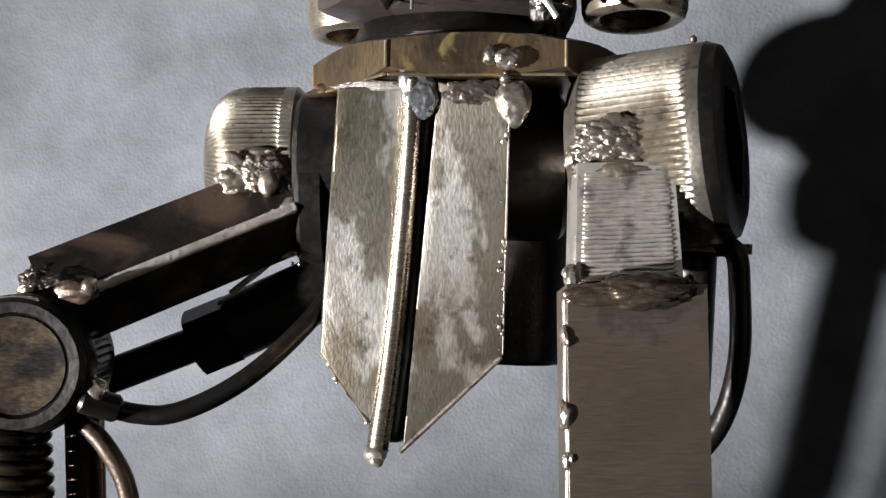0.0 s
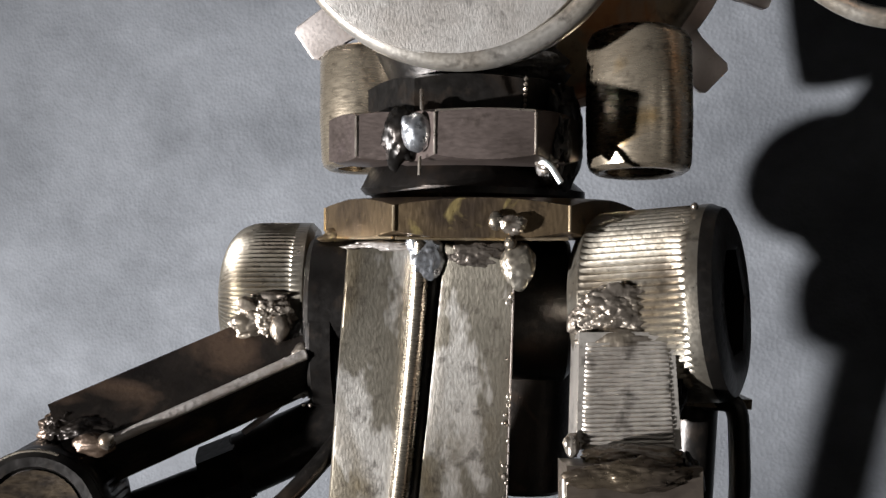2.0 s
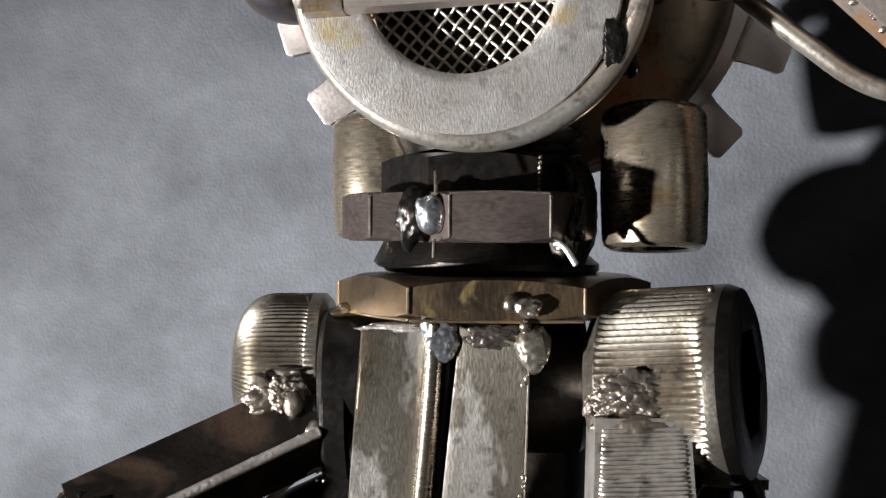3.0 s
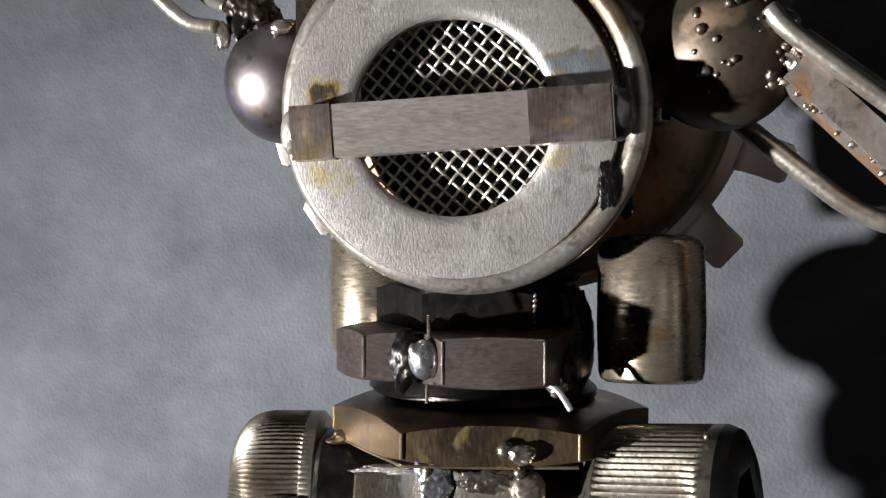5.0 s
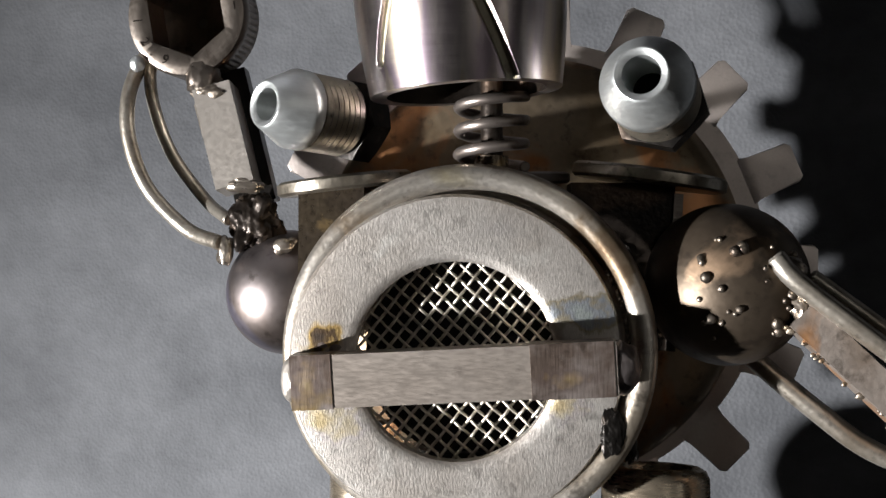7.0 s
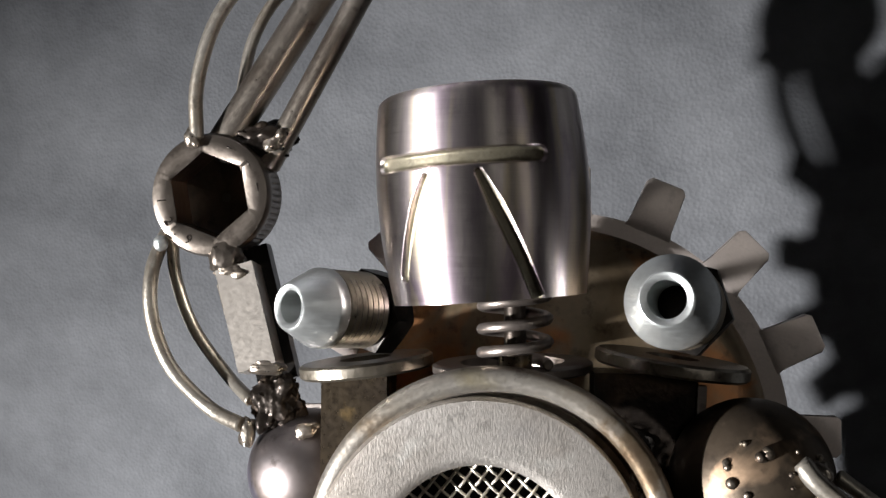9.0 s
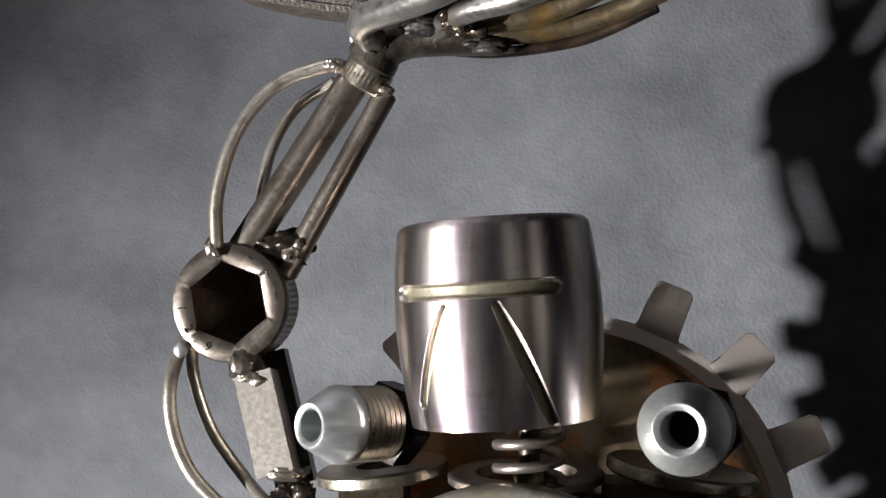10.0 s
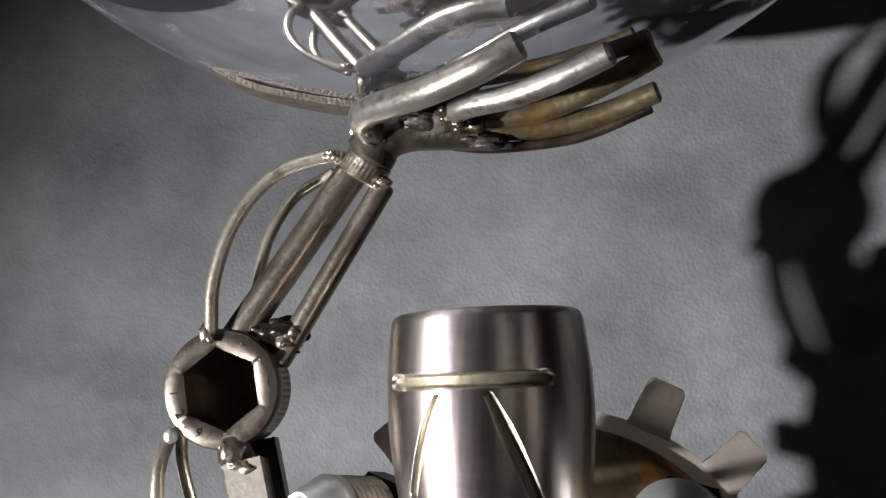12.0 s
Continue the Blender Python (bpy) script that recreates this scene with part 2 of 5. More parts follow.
BAR = mat("dull_bar_steel", (0.25, 0.215, 0.19), 0.38, 0.85, (0.12, 0.098, 0.085), 60, 0.8, 1400, 0.09, (0.15, 0.15, 2), grit=0.3)
ARMBAR = mat("forearm_bar_steel", (0.33, 0.295, 0.255), 0.33, 0.92, (0.14, 0.112, 0.088), 60, 0.8, 1300, 0.05, grit=0.3)
ELBOW = mat("worn_socket_steel", (0.155, 0.132, 0.112), 0.34, 0.9, (0.105, 0.086, 0.070), 60, 0.7, 1400, 0.03, grit=0.12)
ROD = mat("bare_wire_steel", (0.47, 0.43, 0.37), 0.34, 0.84, (0.27, 0.22, 0.16), 80, 0.75, 1200, 0.07, dirt=0.5)
WELD = mat("weld_bead_steel", (0.44, 0.385, 0.325), 0.30, 0.92, (0.20, 0.155, 0.115), 150, 0.7, 700, 0.10, tint=((0.16, 0.12, 0.085), 120, 0.58, 0.70))
BLUEWELD = mat("blued_weld_steel", (0.36, 0.37, 0.385), 0.30, 0.88, (0.25, 0.245, 0.25), 160, 0.8, 900, 0.14)
SOOT = mat("sooty_weld_steel", (0.036, 0.031, 0.027), 0.52, 0.4, (0.012, 0.011, 0.010), 220, 0.7, 700, 0.4)
WELDRUN = mat("browned_weld_run", (0.21, 0.178, 0.145), 0.42, 0.9, (0.075, 0.058, 0.045), 150, 0.95, 700, 0.3, tint=((0.30, 0.25, 0.19), 90, 0.55, 0.68), dirt=0.4)
DARKWELD = mat("smoked_weld_steel", (0.12, 0.100, 0.082), 0.38, 0.85, (0.050, 0.042, 0.035), 240, 0.85, 700, 0.25)
WIREMESH = mat("galvanised_wire", (0.66, 0.61, 0.52), 0.42, 0.72, (0.46, 0.40, 0.32), 200, 0.5, 1500, 0.05)
MIRROR = mat("dark_mirror_steel", (0.62, 0.63, 0.68), 0.06, 1.0, (0.50, 0.50, 0.55), 40, 0.6, 900, 0.0, (1, 1, 1), 0.03, grit=0.1, dirt=0.0)


def fogged(m):
    """A mirror surface with a thin haze all over and patches of dull polish and dust."""
    n, l = m.node_tree.nodes, m.node_tree.links
    bs = n["Principled BSDF"]
    tc = n.new("ShaderNodeTexCoord")
    patch = n.new("ShaderNodeTexNoise")
    patch.inputs["Scale"].default_value, patch.inputs["Detail"].default_value = 90, 12
    patch.inputs["Roughness"].default_value = 0.8
    l.new(tc.outputs["Object"], patch.inputs["Vector"])
    cover = n.new("ShaderNodeMapRange")
    cover.inputs["From Min"].default_value, cover.inputs["From Max"].default_value = 0.53, 0.70
    cover.inputs["To Min"].default_value, cover.inputs["To Max"].default_value = 0.08, 0.46
    l.new(patch.outputs[0], cover.inputs[0])
    haze = n.new("ShaderNodeBsdfPrincipled")
    haze.inputs["Base Color"].default_value = (0.60, 0.62, 0.68, 1)
    haze.inputs["Metallic"].default_value, haze.inputs["Roughness"].default_value = 0.85, 0.52
    both = n.new("ShaderNodeMixShader")
    l.new(cover.outputs[0], both.inputs[0])
    l.new(bs.outputs[0], both.inputs[1])
    l.new(haze.outputs[0], both.inputs[2])
    l.new(both.outputs[0], n["Material Output"].inputs[0])


fogged(MIRROR)
DISH = mat("rough_brown_steel", (0.115, 0.095, 0.076), 0.55, 0.5, (0.03, 0.025, 0.02), 400, 0.7, 1500, 0.5)
PAINT = mat("room_wall_paint", (0.06, 0.058, 0.055), 0.8, 0.0, (0.05, 0.048, 0.045), 2, 0.5, 60, 0.02)


def leather():
    m = bpy.data.materials.new("grey_leatherette")
    m.use_nodes = True
    nt = m.node_tree
    n, l = nt.nodes, nt.links
    bs = n["Principled BSDF"]
    tc = n.new("ShaderNodeTexCoord")
    v = n.new("ShaderNodeTexVoronoi")
    v.inputs["Scale"].default_value = 900
    nz = n.new("ShaderNodeTexNoise")
    nz.inputs["Scale"].default_value, nz.inputs["Detail"].default_value = 210, 8
    big = n.new("ShaderNodeTexNoise")
    big.inputs["Scale"].default_value, big.inputs["Detail"].default_value = 26, 7
    drawn = n.new("ShaderNodeMapping")
    drawn.inputs["Scale"].default_value, drawn.inputs["Rotation"].default_value = (0.88, 1, 1.12), (0, radians(24), 0)
    l.new(tc.outputs["Object"], drawn.inputs[0])
    for t in (v, nz, big):
        l.new(tc.outputs["Object"] if t is v else drawn.outputs[0], t.inputs["Vector"])
    ramp = n.new("ShaderNodeValToRGB")
    ramp.color_ramp.elements[0].position, ramp.color_ramp.elements[1].position = 0.28, 0.74
    ramp.color_ramp.elements[0].color = (0.050, 0.052, 0.056, 1)
    ramp.color_ramp.elements[1].color = (0.108, 0.111, 0.117, 1)
    l.new(big.outputs[0], ramp.inputs[0])
    mul = n.new("ShaderNodeMix")
    mul.data_type, mul.blend_type = "RGBA", "MULTIPLY"
    mul.inputs["Factor"].default_value = 0.3
    l.new(ramp.outputs[0], mul.inputs["A"])
    l.new(nz.outputs[0], mul.inputs["B"])
    l.new(mul.outputs["Result"], bs.inputs["Base Color"])
    bs.inputs["Roughness"].default_value = 0.72
    bs.inputs["Specular IOR Level"].default_value = 0.16
    add = n.new("ShaderNodeMath")
    l.new(v.outputs["Distance"], add.inputs[0])
    l.new(nz.outputs[0], add.inputs[1])
    b = n.new("ShaderNodeBump")
    b.inputs["Strength"].default_value, b.inputs["Distance"].default_value = 0.27, 0.0005
    l.new(add.outputs[0], b.inputs["Height"])
    l.new(b.outputs[0], bs.inputs["Normal"])
    return m


LEATHER = leather()

# ---- building helpers (millimetres) ----
rng_edge = random.Random(41)
BASE = Vector((0, 200, -150))


def thing(name, label, category, base=BASE):
    ob = new(name)
    ob.location = base * 0.001
    ob.empty_display_size = 0.01
    return tagged(ob, label, category)


def finish(bm, name, mats, base, sharp=38):
    bmesh.ops.recalc_face_normals(bm, faces=bm.faces)
    for v in bm.verts:
        v.co = (v.co - base) * 0.001
    for f in bm.faces:
        f.smooth = True
    lim = radians(sharp)
    for e in bm.edges:
        if len(e.link_faces) == 2 and e.calc_face_angle(0) > lim:
            e.smooth = False
    me = bpy.data.meshes.new(name)
    bm.to_mesh(me)
    bm.free()
    for m in mats if isinstance(mats, (list, tuple)) else [mats]:
        me.materials.append(m)
    return me


def part(name, bm, mats, parent, label="", base=BASE, sharp=38):
    ob = new(name, finish(bm, name, mats, base, sharp))
    ob.parent = parent
    return tagged(ob, label)


def axis_matrix(at, axis, spin=0.0):
    q = Vector(axis).normalized().to_track_quat("Z", "Y")
    return Matrix.Translation(at) @ q.to_matrix().to_4x4() @ Matrix.Rotation(radians(spin), 4, "Z")


def lathe(profile, at, axis=(0, 0, 1), n=64, bm=None, close=False, spin=0.0, ripple=None):
    """profile: (radius, height) from one end to the other along the axis. ripple(row, i): a factor on the radius."""
    bm = bm or bmesh.new()
    m = axis_matrix(at, axis, spin)
    rows = []
    for k, (r, h) in enumerate(profile):
        if r < 1e-6:
            rows.append([bm.verts.new(m @ Vector((0, 0, h)))])
            continue
        row = []
        for i in range(n):
            a = 2 * math.pi * i / n
            rr = r * (ripple(k, i) if ripple else 1)
            row.append(bm.verts.new(m @ Vector((rr * math.cos(a), rr * math.sin(a), h))))
        rows.append(row)
    pairs = list(zip(rows, rows[1:])) + ([(rows[-1], rows[0])] if close else [])
    for a, b in pairs:
        for i in range(n):
            j = (i + 1) % n
            q = [a[i % len(a)], a[j % len(a)], b[j % len(b)], b[i % len(b)]]
            q = list(dict.fromkeys(q))
            if len(q) > 2:
                bm.faces.new(q)
    return bm


def smooth_path(pts, per=8):
    p = [Vector(q) for q in pts]
    if len(p) < 3:
        return p
    ext = [2 * p[0] - p[1]] + p + [2 * p[-1] - p[-2]]
    out = []
    for i in range(1, len(ext) - 2):
        a, b, c, d = ext[i - 1:i + 3]
        for k in range(per):
            t = k / per
            out.append(0.5 * ((2 * b) + (c - a) * t + (2 * a - 5 * b + 4 * c - d) * t * t + (3 * b - a - 3 * c + d) * t ** 3))
    return out + [p[-1]]


def sweep(pts, r, n=16, bm=None, per=8, cap=True, flat=1.0, taper=1.0):
    """A round bar along a smooth path, with rounded ends."""
    bm = bm or bmesh.new()
    path = smooth_path(pts, per)
    rings = []
    up = Vector((0.31, -0.87, 0.38))
    total = len(path)
    for i, p in enumerate(path):
        d = (path[min(i + 1, total - 1)] - path[max(i - 1, 0)]).normalized()
        s = d.cross(up).normalized()
        up = s.cross(d).normalized()
        rr = r * (1 + (taper - 1) * i / max(1, total - 1))
        rings.append((p, s, up.copy(), d, rr))
    if cap:
        p, s, u, d, rr = rings[0]
        rings.insert(0, (p - d * rr * 0.25, s, u, d, rr * 0.78))
        p, s, u, d, rr = rings[-1]
        rings.append((p + d * rr * 0.25, s, u, d, rr * 0.78))
    loops = []
    for p, s, u, d, rr in rings:
        loops.append([bm.verts.new(p + (s * math.cos(2 * math.pi * k / n) + u * math.sin(2 * math.pi * k / n) * flat) * rr) for k in range(n)])
    for a, b in zip(loops, loops[1:]):
        for k in range(n):
            bm.faces.new((a[k], a[(k + 1) % n], b[(k + 1) % n], b[k]))
    bm.faces.new(loops[0][::-1])
    bm.faces.new(loops[-1])
    return bm


def beam(a, b, w, h, up=(0, 0, 1), bevel=0.6, w2=None, h2=None):
    """A square bar from a to b: w across, h along up."""
    a, b = Vector(a), Vector(b)
    d = (b - a).normalized()
    s = d.cross(Vector(up)).normalized()
    u = s.cross(d)
    bm = bmesh.new()
    ends = []
    steps = 6
    for i in range(steps + 1):
        t = i / steps
        p = a.lerp(b, t)
        ww, hh = (w + ((w2 or w) - w) * t) / 2, (h + ((h2 or h) - h) * t) / 2
        ends.append([bm.verts.new(p + s * x * ww + u * y * hh) for x, y in ((-1, -1), (1, -1), (1, 1), (-1, 1))])
    for p, q in zip(ends, ends[1:]):
        for i in range(4):
            bm.faces.new((p[i], p[(i + 1) % 4], q[(i + 1) % 4], q[i]))
    bm.faces.new(ends[0][::-1])
    bm.faces.new(ends[-1])
    if bevel:
        long = [e for e in bm.edges if len(e.link_faces) == 2 and e.calc_face_angle(0) > 0.5]
        bmesh.ops.bevel(bm, geom=long, offset=bevel, segments=2, profile=0.6, affect="EDGES")
    return bm


def blob(at, size, seed, lumps=8, rough=0.22, spatter=0, sub=3):
    """A lumpy weld: one skin over overlapping balls of metal, with small beads standing out of it."""
    bm = bmesh.new()
    rng = random.Random(seed)
    bmesh.ops.create_icosphere(bm, subdivisions=sub + (1 if lumps > 3 else 0), radius=1.0)
    d = np.array([v.co.normalized() for v in bm.verts])
    reach = np.full(len(d), 0.85)
    big = max(size)
    for i in range(1, lumps + spatter):
        q = np.array([rng.uniform(-1, 1) for k in range(3)])
        if i >= lumps:
            q *= rng.uniform(0.72, 0.95) / np.linalg.norm(q)
            r = rng.uniform(0.06, 0.13)
        else:
            q *= 0.70
            r = rng.uniform(0.3, 0.52) if lumps < 9 else rng.uniform(0.16, 0.40)
        along = d @ q
        root = along ** 2 - (q @ q - r * r)
        reach = np.where(root > 0, np.maximum(reach, along + np.sqrt(np.maximum(root, 0))), reach)
    for v, c, k in zip(bm.verts, d, reach):
        c = Vector(c)
        k *= 1 + rough * 0.5 * noise.noise(c * 1.7 + Vector((seed * 3.1, 0, 0))) + rough * 0.35 * noise.noise(c * 4.3 + Vector((seed, 2, 5))) + rough * 0.14 * noise.noise(c * 11.0 + Vector((2, seed, 7)))
        v.co = Vector(at) + Vector((c.x * size[0], c.y * size[1], c.z * size[2])) * k
    return bm


def hexagon(r, spin=0.0):
    return [(r * math.cos(radians(60 * i + spin)), r * math.sin(radians(60 * i + spin))) for i in range(6)]


def hex_nut(r, h, at, axis, spin, chamfer=0.13, n=96, bore=0.0, both=True):
    """A hexagon bar with the corners turned away to a cone at its ends."""
    ap = r * math.cos(math.pi / 6)

    def corner(a):
        a = (a - radians(spin)) % (math.pi / 3)
        return ap / math.cos(a - math.pi / 6)

    bm = bmesh.new()
    m = axis_matrix(at, axis)
    rows = []
    for k in range(9):
        row = []
        for i in range(n):
            a = 2 * math.pi * i / n + radians(spin)
            full = corner(a)
            drop = (full - ap * 0.985) * 0.34
            lo = drop if both else 0
            z = [0, lo, lo + 0.01, h * 0.3, h * 0.5, h * 0.7, h - drop - 0.01, h - drop, h][k]
            rr = min(full, ap * 0.985) if k in (0, 8) else full
            row.append(bm.verts.new(m @ Vector((rr * math.cos(a), rr * math.sin(a), z))))
        rows.append(row)
    for a, b in zip(rows, rows[1:]):
        for i in range(n):
            bm.faces.new((a[i], a[(i + 1) % n], b[(i + 1) % n], b[i]))
    bm.faces.new(rows[0][::-1])
    bm.faces.new(rows[-1])
    return bm


def cap_head(r, h, at, axis, k0, k1, bevel=1.2, ridges=72, dome=0.0, socket=0.0, bm=None, depth=0.0, shaded_end=False, spin=0.0):
    """A round knurled bolt head; the knurl runs between heights k0 and k1. socket: corner radius of a hexagon hole in the end."""
    prof = [(0, 0), (r - bevel, 0), (r, bevel), (r, k0 - 0.02), (r, k0)]
    knurl = []
    steps = 6
    for i in range(steps + 1):
        knurl.append(len(prof))
        prof.append((r, k0 + 1.3 + (k1 - k0 - 2.6) * i / steps))
    prof += [(r, k1), (r, k1 + 0.02)]
    if dome:
        prof += [(r * math.cos(a) ** 0.62, h - dome + dome * math.sin(a) ** 0.8) for a in [math.pi / 2 * j / 12 for j in range(0, 12)]]
    else:
        prof += [(r, h - bevel), (r - bevel * 0.3, h - bevel * 0.3), (r - bevel, h)]
    n = ridges * 4
    shape = (1.0, 0.986, 0.962, 0.986)
    hexrow = len(prof) + 1
    if socket:
        ap = socket * math.cos(math.pi / 6)
        prof += [(socket * 1.03, h), (socket, h - 0.4), (socket, h - depth), (socket * 0.45, h - depth - 1.2), (0, h - depth - 1.6)]

        def rip(k, i):
            if k in knurl:
                return shape[i % 4]
            if hexrow <= k < hexrow + 2:
                a = (2 * math.pi * i / n) % (math.pi / 3)
                return ap / math.cos(a - math.pi / 6) / socket
            return 1
    else:
        prof += [(0, h if not dome else h + 0.1)]

        def rip(k, i):
            return shape[i % 4] if k in knurl else 1
    made = lathe(prof, at, axis, n, bm, spin=spin, ripple=rip)
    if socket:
        # the bevel and end face can take the second material too, as painted shade
        inside = len(prof) - (8 if shaded_end else 4)
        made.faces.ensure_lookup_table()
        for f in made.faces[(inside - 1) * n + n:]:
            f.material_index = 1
    return made

# ---- setting: a grey leatherette sheet that hangs behind the figure and runs out under it ----


def backdrop_sheet():
    """The sheet stands slantwise: further off towards its free edge."""
    bm = bmesh.new()
    low, rnd = -150.0, 60.0

    def lean(z):
        return 0.08 * min(0, z - 45) - 0.036 * max(0, z - 60)

    foot = 328 + lean(low)
    prof = [(y, low) for y in range(-100, int(foot - rnd), 40)]
    for i in range(0, 11):
        a = math.pi / 2 * i / 10
        prof.append((foot - rnd + rnd * math.sin(a), low + rnd - rnd * math.cos(a)))
    for i in range(1, 26):
        z = low + rnd + i * 32
        prof.append((328 + lean(z), z))
    xs = [-190 + 20 * i for i in range(41)]
    grid = []
    for y, z in prof:
        share = max(0, min(1, (y - 20) / (foot - 20)))
        grid.append([bm.verts.new((x, y - 0.25 * x * share + 1.6 * noise.noise(Vector((x, y, z)) * 0.011), z)) for x in xs])
    for a, b in zip(grid, grid[1:]):
        for i in range(len(xs) - 1):
            bm.faces.new((a[i], a[i + 1], b[i + 1], b[i]))
    ext = bmesh.ops.extrude_face_region(bm, geom=list(bm.faces))
    for v in ext["geom"]:
        if isinstance(v, bmesh.types.BMVert):
            v.co += Vector((0, 2.0, -2.0))
    return bm


sheet = new("backdrop", finish(backdrop_sheet(), "backdrop", LEATHER, Vector((0, 0, 0)), 60))
tagged(sheet, "grey leatherette sheet hung behind and laid under the metal figure", "backdrop", kind="structure")


def slab(name, a, b, label, category):
    bm = bmesh.new()
    bmesh.ops.create_cube(bm, size=1)
    a, b = Vector(a), Vector(b)
    for v in bm.verts:
        v.co = Vector([a[i] + (b[i] - a[i]) * (v.co[i] + 0.5) for i in range(3)])
    ob = new(name, finish(bm, name, PAINT, Vector((0, 0, 0))))
    return tagged(ob, label, category, kind="structure")


X0, X1, Y0, Y1, Z0, Z1 = -1800, 1800, -2000, 1300, -860, 1640
slab("floor", (X0, Y0, Z0 - 60), (X1, Y1, Z0), "plain painted floor of the dark room", "floor")
slab("ceiling", (X0, Y0, Z1), (X1, Y1, Z1 + 60), "plain pale ceiling of the dark room", "ceiling")
slab("wall_west", (X0 - 60, Y0, Z0), (X0, Y1, Z1), "plain pale wall of the dark room", "wall")
slab("wall_east", (X1, Y0, Z0), (X1 + 60, Y1, Z1), "plain pale wall of the dark room", "wall")
slab("wall_north", (X0, Y1, Z0), (X1, Y1 + 60, Z1), "plain pale wall of the dark room", "wall")
# opening and panels out of view, added to carry the two fill lights
WX0, WX1, WZ0, WZ1 = 450, 1030, 100, 940
slab("wall_south_1", (X0, Y0 - 60, Z0), (WX0, Y0, Z1), "plain pale wall beside the added opening", "wall")
slab("wall_south_2", (WX1, Y0 - 60, Z0), (X1, Y0, Z1), "plain pale wall beside the added opening", "wall")
slab("wall_south_3", (WX0, Y0 - 60, Z0), (WX1, Y0, WZ0), "plain pale wall below the added opening", "wall")
slab("wall_south_4", (WX0, Y0 - 60, WZ1), (WX1, Y0, Z1), "plain pale wall above the added opening", "wall")
slab("fill_panel_2", (X1 - 12, -1620, -290), (X1 - 3, -1300, 970), "unseen tall narrow panel added behind the side fill light", "window")
slab("fill_panel_1", (WX0, Y0 - 70, WZ0), (WX1, Y0 - 62, WZ1), "unseen pale panel added behind the front fill light", "window")


def table():
    root = thing("table", "plain dark wooden table under the grey sheet", "table", Vector((0, 0, -860)))
    base = Vector((0, 0, -860))
    bm = bmesh.new()
    bmesh.ops.create_cube(bm, size=1)
    for v in bm.verts:
        v.co = Vector((v.co.x * 1460, -125 + v.co.y * 1200, -152.5 - 15 + v.co.z * 25))
    part("tabletop", bm, BAR, root, base=base)
    for x in (-690, 690):
        for y in (-680, 430):
            part("leg", beam((x, y, -860), (x, y, -180), 50, 50, (0, 1, 0), 2), BAR, root, base=base)


table()

# ---- the welded figure ----
robot = thing("scrap_metal_robot", "standing robot figure welded from bolts, nuts, washers and ball bearings", "robot")


